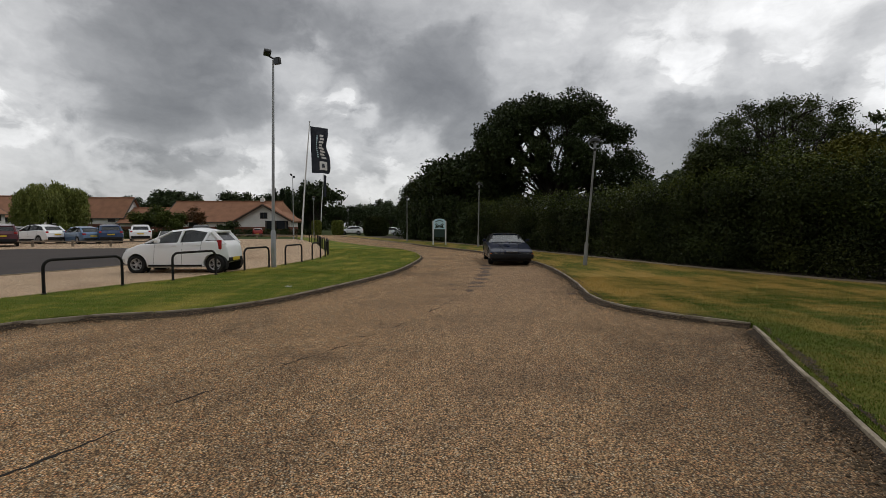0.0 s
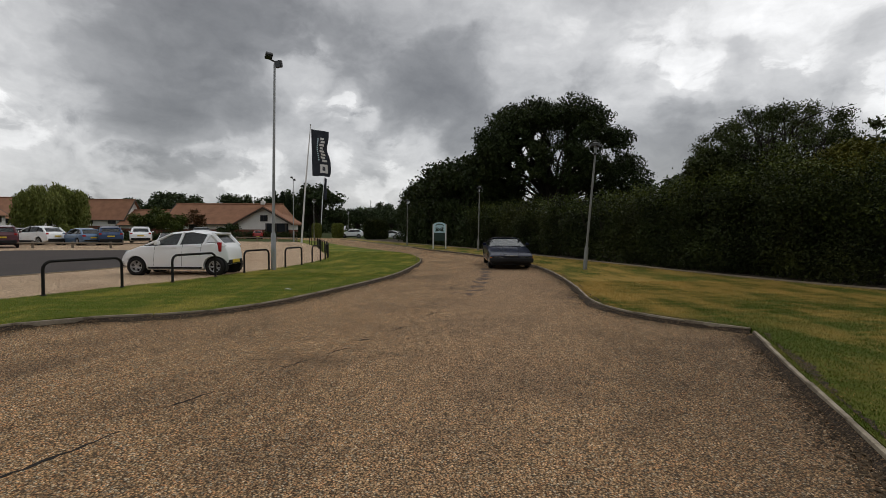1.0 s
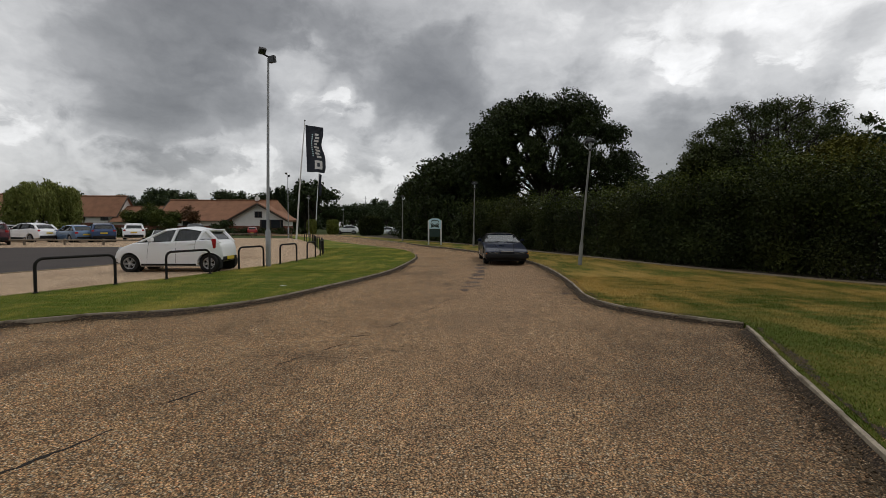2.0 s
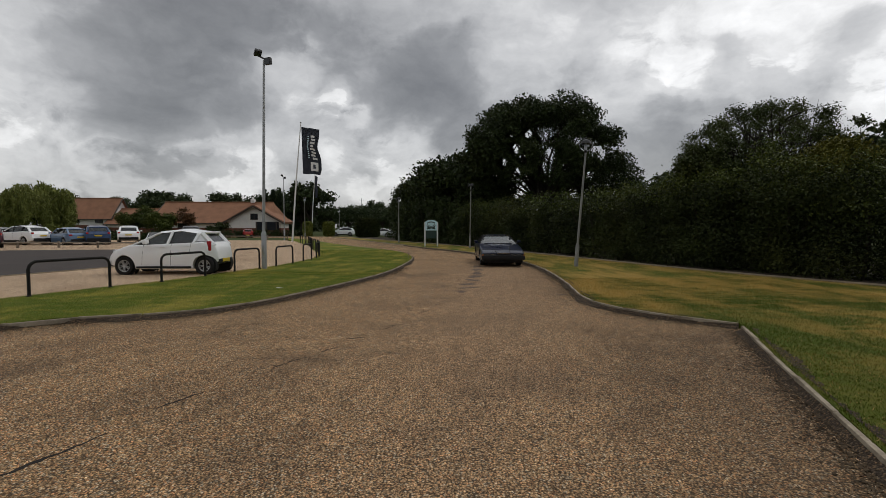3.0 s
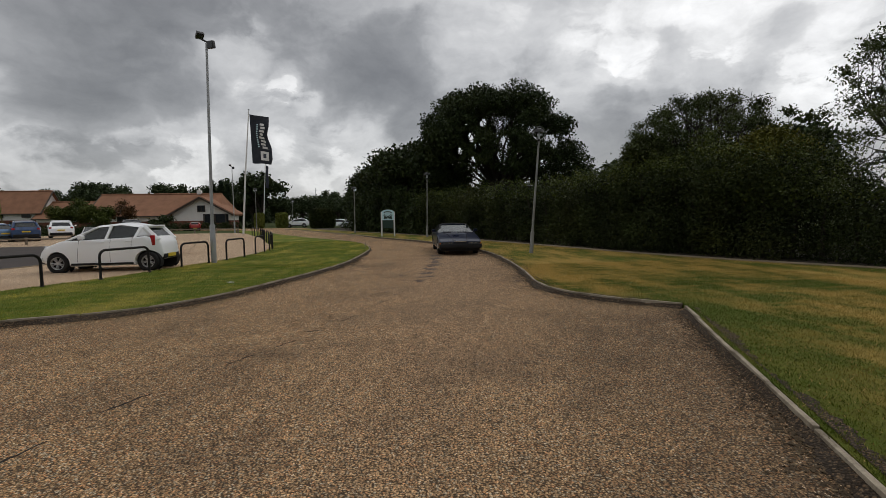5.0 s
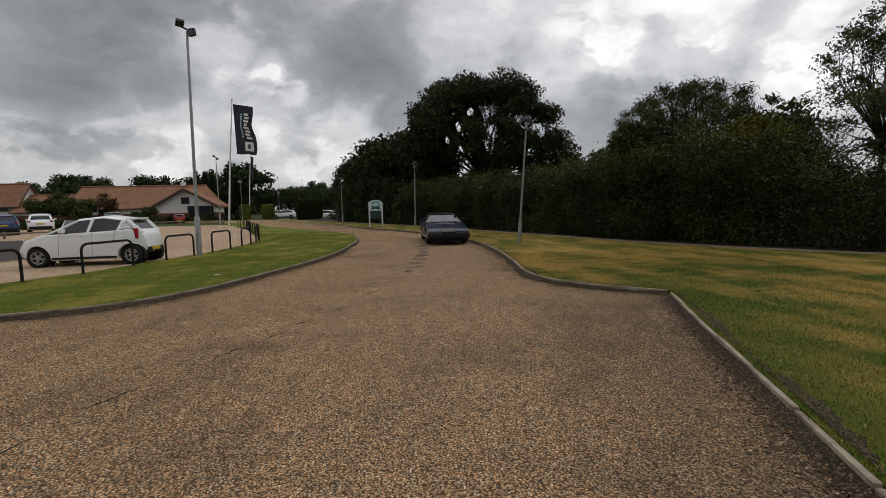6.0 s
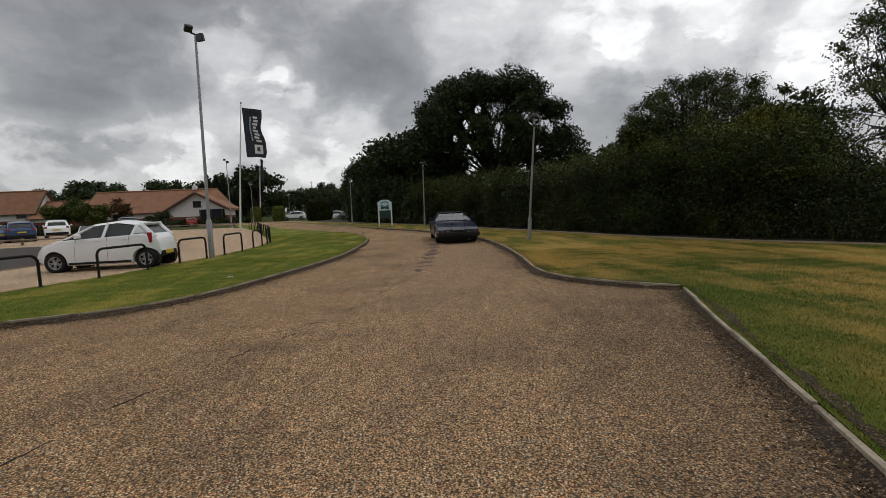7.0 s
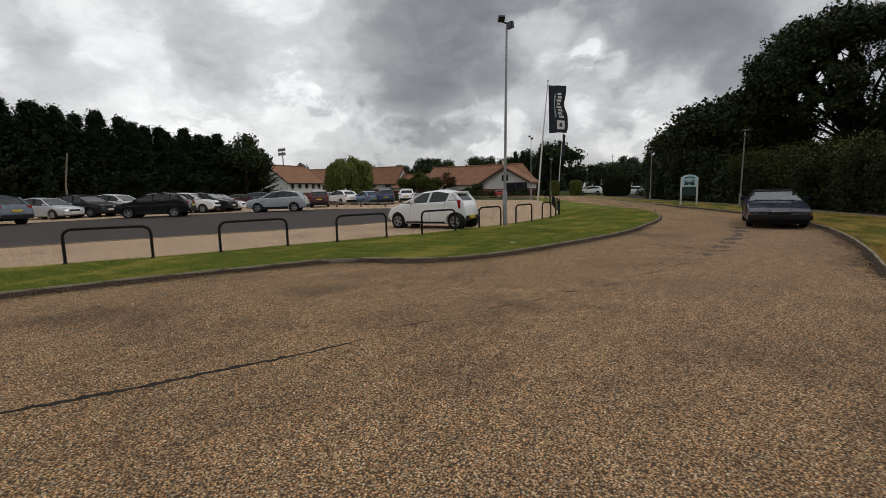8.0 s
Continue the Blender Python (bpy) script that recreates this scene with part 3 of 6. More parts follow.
slab(bm, [(-22, -10), (-19, 0), (-16.7, 6.2), (-14.5, 10.5), (-12.9, 13.8), (-11.9, 17), (-11.3, 22), (-12.5, 28.5), (-16, 31.5), (-22, 30.5), (-27, 29.5), (-31, 24), (-33.5, 17), (-33.5, 8), (-36, -10)], -0.1, LAWN + 0.004)
tagged(part("parking_lane", bm, M["tarmac"], None, "dark grey worn tarmac lane through the car park"), "", "tarmac", "", "structure")

edge = curve_through([(-22, -10), (-19, 0), (-16.7, 6.2), (-14.5, 10.5), (-12.9, 13.8), (-11.9, 17), (-11.3, 22)], 0.5)
bm = bmesh.new()
slab(bm, tup(edge + np.array([0.02, -0.02])) + tup(edge + np.array([0.13, -0.07]))[::-1], -0.1, LAWN + 0.012)
tagged(part("edging", bm, M["path"], None, "pale flush concrete edging of the tarmac lane"), "", "edging", "", "structure")


def ragged(line, width, rng, jag):
    """An uneven strip round a line of points."""
    line = np.array(line, float)
    way = unit(np.gradient(line, axis=0))
    side = np.stack([-way[:, 1], way[:, 0]], 1)
    taper = np.sin(np.linspace(0.12, math.pi - 0.12, len(line)))[:, None]
    w = width * taper * rng.uniform(1 - jag, 1 + jag, (len(line), 1))
    v = width * taper * rng.uniform(1 - jag, 1 + jag, (len(line), 1))
    return tup(np.vstack([line + side * w, (line - side * v)[::-1]]))


rng = np.random.default_rng(5)
CRACKS = [([(-4.1, 0.2), (-3.64, 1.0), (-3.32, 1.53), (-2.9, 2.28), (-2.53, 2.98), (-2.38, 3.4)], 0.028), ([(-2.32, 3.8), (-2.1, 4.2)], 0.010), ([(-1.75, 4.9), (-1.55, 5.25)], 0.007), ([(-1.4, 5.5), (-1.2, 5.8)], 0.009), ([(-0.75, 6.8), (-0.55, 7.2)], 0.008), ([(-0.3, 8.0), (-0.05, 8.5)], 0.010), ([(-1.2, 6.2), (-0.95, 6.28)], 0.010), ([(0.1, 9.1), (0.25, 9.5)], 0.010)]
cracks = tagged(thing("road_crack", "open dark joint running along the road surface", "crack"), "", "", "", "structure")
for line, wide in CRACKS:
    pts = curve_through(line, 0.05) + rng.normal(0, 0.008, (len(curve_through(line, 0.05)), 2))
    bm = bmesh.new()
    slab(bm, ragged(pts, wide, rng, 0.7), -0.05, 0.003)
    part("crack", bm, M["crack"], cracks, smooth=0)
patches = tagged(thing("worn_patch", "worn bare tar patches where the chippings have gone", "road patch"), "", "", "", "structure")
def blot(x, y, rx, ry, turn, seed):
    """An uneven rounded outline."""
    r = np.random.default_rng(seed)
    a = np.linspace(0, 2 * math.pi, 22, endpoint=False)
    d = np.clip(1 + 0.28 * np.sin(2 * a + r.uniform(0, 6)) + 0.22 * np.sin(3 * a + r.uniform(0, 6)) + r.normal(0, 0.16, 22), 0.35, None)
    u, v = np.cos(a) * d * rx, np.sin(a) * d * ry
    c, q = math.cos(turn), math.sin(turn)
    return tup(np.stack([x + u * c - v * q, y + u * q + v * c], 1))


BLOTS = [(0.62, 10.8, 0.14, 0.22), (0.82, 11.5, 0.17, 0.26), (0.94, 12.3, 0.20, 0.34), (1.12, 13.2, 0.22, 0.34), (1.24, 14.2, 0.26, 0.42), (1.40, 15.3, 0.26, 0.5), (1.55, 16.6, 0.24, 0.5), (1.62, 17.8, 0.2, 0.5), (2.9, 10.3, 0.16, 0.10)]
for k in range(26):
    y = rng.uniform(8.6, 18.5)
    BLOTS.append((0.05 + (y - 9) * 0.19 + rng.normal(0, 0.22), y, rng.uniform(0.03, 0.09), rng.uniform(0.05, 0.16)))
for k, (x, y, rx, ry) in enumerate(BLOTS):
    bm = bmesh.new()
    slab(bm, blot(x, y, rx * 0.7, ry * 0.85, -0.3 + rng.normal(0, 0.3), 500 + k), -0.05, 0.0025 + 0.0003 * (k % 5))
    part("patch", bm, M["tar"], patches, smooth=0)


def dirt_strip(name, label, line, toward, wide, seed):
    """An uneven strip of dark dirt washed against a kerb."""
    rng = np.random.default_rng(seed)
    way = unit(np.gradient(line, axis=0))
    side = np.stack([-way[:, 1], way[:, 0]], 1) * toward
    fine = np.interp(np.arange(0, len(line) - 1, 0.15), np.arange(len(line)), np.arange(len(line)))
    at = lambda rows: np.stack([np.interp(fine, np.arange(len(line)), rows[:, k]) for k in (0, 1)], 1)
    away = at(side)
    inner = at(line) + away * 0.045
    swell = wide * (0.75 + 0.45 * np.sin(fine * 0.9 + seed) * np.sin(fine * 0.37) + rng.uniform(-0.35, 0.35, len(fine)))
    outer = inner + away * np.clip(swell, 0.06, None)[:, None]
    bm = bmesh.new()
    a = [bm.verts.new((x, y, 0.062)) for x, y in inner]
    b = [bm.verts.new((x, y, 0.0015)) for x, y in outer]
    for i in range(len(a) - 1):
        bm.faces.new((a[i], a[i + 1], b[i + 1], b[i]))
    return tagged(part(name, bm, M["dirt"], None, label), "", "dirt", "", "structure")


def bare_edge(name, label, line, toward, wide, seed):
    """A ragged strip of bare earth where the turf stops short of the kerb."""
    rng = np.random.default_rng(seed)
    way = unit(np.gradient(line, axis=0))
    side = np.stack([-way[:, 1], way[:, 0]], 1) * toward
    fine = np.arange(0, len(line) - 1, 0.12)
    at = lambda rows: np.stack([np.interp(fine, np.arange(len(line)), rows[:, k]) for k in (0, 1)], 1)
    inner = at(line) + at(side) * 0.05
    swell = wide * (0.7 + 0.5 * np.sin(fine * 1.3 + seed) + rng.uniform(-0.4, 0.4, len(fine)))
    outer = inner + at(side) * np.clip(swell, 0.01, None)[:, None]
    bm = bmesh.new()
    a = [bm.verts.new((x, y, LAWN + 0.006)) for x, y in inner]
    b = [bm.verts.new((x, y, LAWN + 0.004)) for x, y in outer]
    for i in range(len(a) - 1):
        bm.faces.new((a[i], a[i + 1], b[i + 1], b[i]))
    return tagged(part(name, bm, M["dirt"], None, label), "", "dirt", "", "structure")


def kerb(name, label, line, length=0.88, wide=0.045, high=0.082, toward=-1):
    """A row of edging stones along a line."""
    ob = tagged(thing(name, label, "kerb"), "", "", "", "structure")
    bm = bmesh.new()
    box(bm, (0, 0, 0), (length, wide, high + 0.1), None, 0.012)
    stone = mesh_of("kerb_stone", bm, M["kerb"], 40)
    rng = np.random.default_rng(len(line))
    run = np.r_[0, np.cumsum(np.linalg.norm(np.diff(line, axis=0), axis=1))]
    for s in [*np.arange(length / 2, run[-1] - length * 0.6, length + 0.012), run[-1] - length / 2 + 0.03]:
        a = [np.interp(s - length / 2, run, line[:, k]) for k in (0, 1)]
        b = [np.interp(s + length / 2, run, line[:, k]) for k in (0, 1)]
        piece = new("kerb_stone", stone)
        piece.parent = ob
        turn = math.degrees(math.atan2(b[1] - a[1], b[0] - a[0]))
        off = toward * 0.03
        piece.matrix_basis = pose((a[0] + b[0]) / 2 - off * math.sin(radians(turn)), (a[1] + b[1]) / 2 + off * math.cos(radians(turn)), high / 2 - 0.05 + abs(rng.normal(0, 0.004)), rng.normal(0, 1.2), rng.normal(0, 0.5), turn + rng.normal(0, 0.5))
    return ob


def litter(name, label, line, count, spread, size, seed, mat, toward=1):
    """Fine dead leaves and grit gathered to one side of a line."""
    rng = np.random.default_rng(seed)
    at = rng.uniform(0, len(line) - 1.001, count)
    k = at.astype(int)
    base = line[k] + (line[k + 1] - line[k]) * (at % 1)[:, None]
    way = unit(np.gradient(line, axis=0))[k]
    side = np.stack([-way[:, 1], way[:, 0]], 1) * toward
    p = np.hstack([base + side * (0.05 + rng.exponential(spread, count))[:, None], rng.uniform(0.001, 0.006, (count, 1))])
    shapes = leaves(p, size, rng)
    shapes[:, :, 2] = p[:, None, 2] + np.abs(shapes[:, :, 2] - p[:, None, 2]) * 0.5
    return tagged(quads(name, shapes, mat, None, label), "", "litter", "", "stuff")


# ---- buildings ----
def pitched_house(name, label, m, length, depth, eaves, rise, brick=1.1, gable_ends=True, windows=(), gable=None, chimney=None, over=0.45, hip=0.0):
    """A house along x from its front-left corner: brick foot, white upper wall, tiled roof; windows are (x, z, w, h)."""
    ob = thing(name, label, "building", m)
    bm = bmesh.new()
    box(bm, (length / 2, depth / 2, brick / 2), (length, depth, brick))
    part("brick_wall", bm, M["brick"], ob, smooth=0)
    bm = bmesh.new()
    box(bm, (length / 2, depth / 2, (brick + eaves) / 2), (length - 0.04, depth - 0.04, eaves - brick))
    if gable_ends:
        for x in (0.1,) if hip else (0.1, length - 0.1):
            panel(bm, [(x + 0.08, 0.03, eaves), (x + 0.08, depth - 0.03, eaves), (x + 0.08, depth / 2, eaves + rise - 0.05)], 0.16)
    part("upper_wall", bm, M["render"], ob, smooth=0)
    bm = bmesh.new()
    y0, y1, drop = -over, depth + over, rise / (depth / 2) * over
    for side, ya in ((1, y0), (-1, y1)):
        panel(bm, [(-over, ya, eaves - drop), (length + over, ya, eaves - drop), (length + over - hip, depth / 2, eaves + rise), (-over, depth / 2, eaves + rise)], 0.16 * side)
    if hip:
        panel(bm, [(length + over, y0, eaves - drop), (length + over, y1, eaves - drop), (length + over - hip, depth / 2, eaves + rise)], 0.16)
    roof = part("roof", bm, M["rooftile"], ob, smooth=0)
    bm = bmesh.new()
    tube(bm, [(-over, depth / 2, eaves + rise + 0.05), (length + over - hip, depth / 2, eaves + rise + 0.05)], 0.13, 8)
    part("ridge", bm, M["rooftile"], roof)
    for x in (-over - 0.02,) if hip else (-over - 0.02, length + over + 0.02):
        bm = bmesh.new()
        for ya in (y0, y1):
            tube(bm, [(x, ya, eaves - drop - 0.1), (x, depth / 2, eaves + rise - 0.06)], 0.13, 4)
        part("barge_board", bm, M["dark_wood"], roof)
    bm = bmesh.new()
    box(bm, (length / 2, y0 - 0.03, eaves - drop - 0.08), (length + 2 * over, 0.12, 0.14))
    part("gutter", bm, M["dark_wood"], ob)
    for x, z, w, h in windows:
        add_window(ob, (x, -0.02, z), w, h)
    if gable:
        gx, gw, grise, out = gable
        bm = bmesh.new()
        box(bm, (gx, -out / 2, brick / 2), (gw - 0.2, out, brick))
        part("porch_brick", bm, M["brick"], ob, smooth=0)
        bm = bmesh.new()
        box(bm, (gx, -out / 2, (brick + eaves) / 2), (gw - 0.24, out - 0.04, eaves - brick))
        panel(bm, [(gx - gw / 2 + 0.1, -out + 0.02, eaves), (gx + gw / 2 - 0.1, -out + 0.02, eaves), (gx, -out + 0.02, eaves + grise - 0.1)], 0.2)
        part("gable_wall", bm, M["render"], ob, smooth=0)
        bm = bmesh.new()
        fall = grise / (gw / 2) * 0.5
        for s in (-1, 1):
            panel(bm, [(gx + s * (gw / 2 + 0.5), -out - 0.5, eaves - fall), (gx, -out - 0.5, eaves + grise), (gx, depth / 2, eaves + grise), (gx + s * (gw / 2 + 0.5), depth / 2, eaves - fall)], 0.16 * s)
        wing = part("gable_roof", bm, M["rooftile"], ob, smooth=0)
        for s in (-1, 1):
            bm = bmesh.new()
            tube(bm, [(gx + s * (gw / 2 + 0.5), -out - 0.55, eaves - fall - 0.12), (gx, -out - 0.55, eaves + grise - 0.1)], 0.17, 4)
            part("barge_board", bm, M["dark_wood"], wing)
        add_window(ob, (gx, -out, eaves + grise * 0.28), 1.2, 1.0)
        bm = bmesh.new()
        box(bm, (gx + gw * 0.24, -out - 0.05, brick + 0.35), (gw * 0.42, 0.14, 1.5))
        part("glazed_porch", bm, M["pane"], ob, "dark glazed entrance")
        for s in (0.06, 0.24, 0.42):
            bm = bmesh.new()
            box(bm, (gx + gw * s, -out - 0.5, brick * 0.5 + 0.55), (0.16, 0.16, brick + 1.1))
            part("porch_post", bm, M["dark_wood"], ob)
    if chimney:
        bm = bmesh.new()
        box(bm, (chimney, depth / 2, eaves + rise + 0.3), (0.7, 0.7, 0.7), None, 0.03)
        tube(bm, [(chimney, depth / 2, eaves + rise + 0.6), (chimney, depth / 2, eaves + rise + 1.1)], [0.25, 0.05], 6)
        part("roof_vent", bm, M["render"], ob, "white ridge ventilator")
    return ob


def add_window(ob, at, w, h):
    x, y, z = at
    bm = bmesh.new()
    for dx, dz, sx, sz in ((-w / 2, 0, 0.09, h + 0.09), (w / 2, 0, 0.09, h + 0.09), (0, h / 2, w, 0.09), (0, -h / 2, w, 0.11), (0, 0, 0.06, h)):
        box(bm, (x + dx, y - 0.03, z + dz), (sx, 0.1, sz))
    win = part("window", bm, M["dark_wood"], ob, smooth=0)
    for s in (-1, 1):
        bm = bmesh.new()
        box(bm, (x + s * w / 4, y - 0.01, z), (w / 2 - 0.08, 0.04, h - 0.06))
        part("pane", bm, M["pane"], win, smooth=0)


pitched_house("hall", "single-storey hall with a red tiled roof and white gable", pose(-50.0, 82.5, 0), 21.0, 9.5, 2.75, 3.5, 1.5, True, [(2.5, 2.0, 1.4, 0.9), (5.2, 2.0, 1.4, 0.9)], (18.2, 9.6, 2.7, 0.8), 15.9, hip=1.7)
pitched_house("house", "two-storey white house with a red tiled roof", pose(-77.0, 97, 0), 9.6, 6.5, 3.9, 3.9, 2.1, True, [(2.4, 3.15, 1.5, 1.1), (7.2, 3.15, 1.5, 1.1), (4.9, 1.2, 1.4, 1.1)])
pitched_house("house", "two-storey white house beyond the willow with a red roof", pose(-93, 87, 0, 0, 0, 12), 13.5, 11.0, 3.7, 4.0, 2.0, True, [(3.0, 3.0, 1.5, 1.0), (6.5, 3.0, 1.5, 1.0), (9.5, 3.0, 1.5, 1.0)])
pitched_house("house", "white gabled house with dark barge boards at the tree belt", pose(-73.6, 67.4, 0, 0, 0, 100), 12.5, 9.6, 4.0, 3.5, 1.6, True, [(1.6, 3.0, 0.8, 0.9), (4.0, 3.0, 0.8, 0.9), (6.4, 3.0, 0.8, 0.9), (8.8, 3.0, 0.8, 0.9), (11.0, 3.0, 0.8, 0.9)])
pitched_house("link_building", "low linking range with a red tiled roof", pose(-67.5, 96, 0), 19.0, 9.0, 2.6, 3.0, 1.6, False, [(4, 2.0, 1.2, 0.8), (9, 2.0, 1.2, 0.8)])

# ---- trees, hedges, shrubs ----
rng = np.random.default_rng(11)
def oak(name, label, m, seed):
    """A broad old oak: a short bole, spreading limbs, boughs over a flattened dome, and sky showing between the limbs."""
    rng = np.random.default_rng(seed)
    ob = thing(name, label, "tree", m)
    way = unit(rng.normal(size=(96, 3)))
    way[:, 2] = np.where(way[:, 2] < -0.62, -way[:, 2], way[:, 2])
    far = rng.uniform(0.66, 0.90, (96, 1))
    centre = np.array([-0.45, 0.0, 8.6]) + way * far * np.array([7.2, 4.6, 5.5])
    size = rng.uniform(0.75, 1.25, (96, 1)) * np.array([[1.45, 1.35, 1.05]])
    boughs = np.hstack([centre, size])
    inner = np.hstack([rng.uniform((-5.0, -2.0, 4.2), (5.5, 2.0, 10.5), (34, 3)), np.tile([1.0, 1.0, 0.7], (34, 1))])
    low = np.array([(-6.6, 0.5, 4.6, 2.0, 2.0, 1.6), (-4.4, 0.0, 4.0, 1.8, 1.8, 1.3), (6.3, 0.0, 5.8, 1.5, 1.4, 1.0), (7.3, 0.0, 6.6, 1.1, 1.2, 0.9), (4.6, 0.4, 4.9, 1.5, 1.5, 0.9), (3.2, 0.6, 5.6, 1.5, 1.5, 1.0), (6.0, 0.2, 7.6, 1.6, 1.5, 1.3), (2.6, -0.6, 4.2, 1.6, 1.5, 0.9), (5.6, 0.8, 4.4, 1.6, 1.5, 0.9), (-6.9, 0.2, 10.6, 0.9, 0.9, 0.6)])
    clumps = np.vstack([boughs, inner, low])
    p = in_clumps(clumps.tolist(), 120000, rng, 0.35, 0.18)
    # openings between the limbs: across, height, size; they climb through the crown as the limbs do
    across, up = p[:, 0], p[:, 2] - 0.17 * p[:, 1]
    fray = 1 + 0.35 * np.sin(p @ rng.normal(size=(3, 3)) * 3.1).sum(1) / 2
    keep = np.ones(len(p), bool)
    for x, z, r in [(-2.9, 9.3, 0.54), (-2.1, 8.3, 0.36), (-1.5, 6.2, 0.70), (-0.5, 5.2, 0.85), (0.6, 5.4, 0.55), (-2.6, 7.2, 0.34), (-3.4, 10.4, 0.26), (-0.6, 7.4, 0.34), (-3.9, 8.0, 0.42), (1.5, 7.5, 0.36), (2.5, 9.7, 0.32), (-1.8, 10.5, 0.36), (3.6, 6.7, 0.42), (-4.7, 6.6, 0.36), (0.3, 8.8, 0.34), (2.3, 4.9, 0.5), (4.9, 8.2, 0.3)]:
        keep &= ((across - x) / r) ** 2 + ((up - z) / (r * 1.2)) ** 2 > fray
    quads("crown", leaves(p[keep], 0.125, rng, 0.2), M["oak"], ob)
    bm = bmesh.new()
    tips = [tuple(float(v) for v in c) for c in np.vstack([centre[:30] * (0.80, 0.8, 0.90), inner[:, :3]])]
    grow_trunk(bm, (0, 0, 0), (-0.3, 0, 3.9), 0.42, tips, rng)
    part("trunk", bm, M["bark"], ob)
    return ob


oak("oak_tree", "broad dark-leaved oak with sky gaps between its limbs", pose(10.4, 42.5, -0.3, 0, 0, -13.7), 21)
for k, (x, y, h, w) in enumerate([(2.3, 46.5, 10.4, 3.4), (0.9, 52.5, 9.9, 3.4), (-1.4, 59.5, 9.2, 3.4), (-3.5, 68.0, 8.4, 3.4), (4.9, 45.5, 7.6, 2.9), (14.5, 45.0, 4.3, 3.0), (-3.9, 80.0, 6.6, 3.4), (18.5, 41.0, 4.1, 3.0)]):
    r = np.random.default_rng(100 + k)
    tree("roadside_tree", "dense dark broadleaf tree closing in the road", (x, y, 0), (0, 0, h * 0.3), 0.28, crown_clumps(r, 16, (0, 0, h * 0.52), (w, w, h * 0.47), w * 0.5), 11000, 0.19, M["oak"], 60 + k, 0.0, 0.2, 0.2, "trees along the road")


def hedge(name, label, line, inner, heights, depth, count, size, mat, seed, out=(0.86, 0.5), pale_leaves=0):
    """A thick uncut hedge along a line: stems and leaf clumps, to its own heights."""
    rng = np.random.default_rng(seed)
    ob = thing(name, label, "hedge")
    run = np.linspace(0, len(line) - 1, inner)
    clumps = []
    for i, s in enumerate(run):
        k = int(min(s, len(line) - 2))
        x, y = line[k] + (line[k + 1] - line[k]) * (s - k)
        h = np.interp(s / (len(line) - 1), *zip(*heights)) * (1 + 0.09 * math.sin(i * 0.83 + seed) + 0.05 * math.sin(i * 2.1)) * rng.uniform(0.90, 1.08)
        bay = 0.45 + 0.45 * math.sin(i * 1.05 + 2 * seed)
        for lev in np.arange(0.55, h - 0.2, 0.75):
            for row in range(2):
                back = rng.uniform(0.1, 0.9) + bay * (0.4 + 0.25 * lev) + row * depth * 0.5 + 0.12 * lev * rng.uniform(0.2, 1)
                r = rng.uniform(0.4, 0.95)
                clumps.append((x + out[0] * back + rng.normal(0, 0.2), y + out[1] * back + rng.normal(0, 0.2), min(lev + rng.normal(0, 0.15), h - 0.45), r, r, r * 0.85))
        if i % 2 == 0:
            stem = bmesh.new()
            foot = Vector((x + out[0] * (0.5 + depth * 0.3), y + out[1] * (0.5 + depth * 0.3), LAWN - 0.05))
            tube(stem, [foot, foot + Vector((rng.normal(0, 0.1), 0, h * 0.4)), foot + Vector((rng.normal(0, 0.3), rng.normal(0, 0.2), h * 0.85))], [0.07, 0.05, 0.015], 6)
            part("stem", stem, M["bark"], ob)
    quads("foliage", leaves(in_clumps(clumps, count, rng, 0.45, 0.0), size, rng, 0.3), mat, ob)
    # pale leaves over the highest clumps put the light on top into colour
    if pale_leaves:
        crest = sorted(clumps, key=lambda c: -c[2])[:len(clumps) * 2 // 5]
        pick = np.array(crest)[rng.integers(0, len(crest), pale_leaves)]
        tip = rng.normal(0, 1, (pale_leaves, 3)) * (0.32, 0.32, 0.12) + (-0.2, -0.12, 0.0)
        p = pick[:, :3] + tip + np.stack([0 * tip[:, 0], 0 * tip[:, 0], pick[:, 5] * 0.85 + rng.exponential(0.10, pale_leaves)], 1)
        quads("lit_top", leaves(p, size, rng, -0.3), M["pale_leaves"], ob, "yellow-green leaves painting the lit hedge top")
    return ob


base = curve_through([(x + 0.5, y + 0.3) for x, y in HEDGE_LINE], 0.5)
cut = lambda y0, y1: base[(base[:, 1] >= y0) & (base[:, 1] <= y1)][::-1]
hedge("hedge", "tall overgrown dark green roadside hedge", cut(13.0, 20.5), 26, [(0, 3.0), (0.35, 3.1), (0.6, 3.6), (1, 3.8)], 1.5, 120000, 0.045, M["hedge"], 3, pale_leaves=9000)
hedge("hedge", "overgrown mixed hedge with yellowing leaves on top", cut(4.5, 13.4), 30, [(0, 3.6), (0.16, 3.1), (0.28, 2.3), (0.55, 2.0), (1, 2.0)], 1.5, 100000, 0.04, M["hedge"], 4, pale_leaves=6000)
hedge("hedge", "shadowed hedge behind the lamp posts", cut(20.0, 38.5), 40, [(0, 3.4), (0.5, 3.1), (1, 3.1)], 1.5, 90000, 0.062, M["hedge"], 5, pale_leaves=5000)
hedge("hedge", "dark hedge along the verge beyond the sign", cut(37.5, 55.0), 26, [(0, 4.2), (0.5, 4.4), (1, 3.2)], 1.8, 24000, 0.13, M["oak"], 6)
hedge("hedge", "tall dark hedge by the road mouth", cut(-8.0, 5.0), 26, [(0, 2.0), (1, 2.4)], 1.5, 22000, 0.07, M["hedge"], 7)
r = np.random.default_rng(8)
turn, rise = np.arange(120) * 2.39996, 1 - np.arange(120) / 120 * 1.25
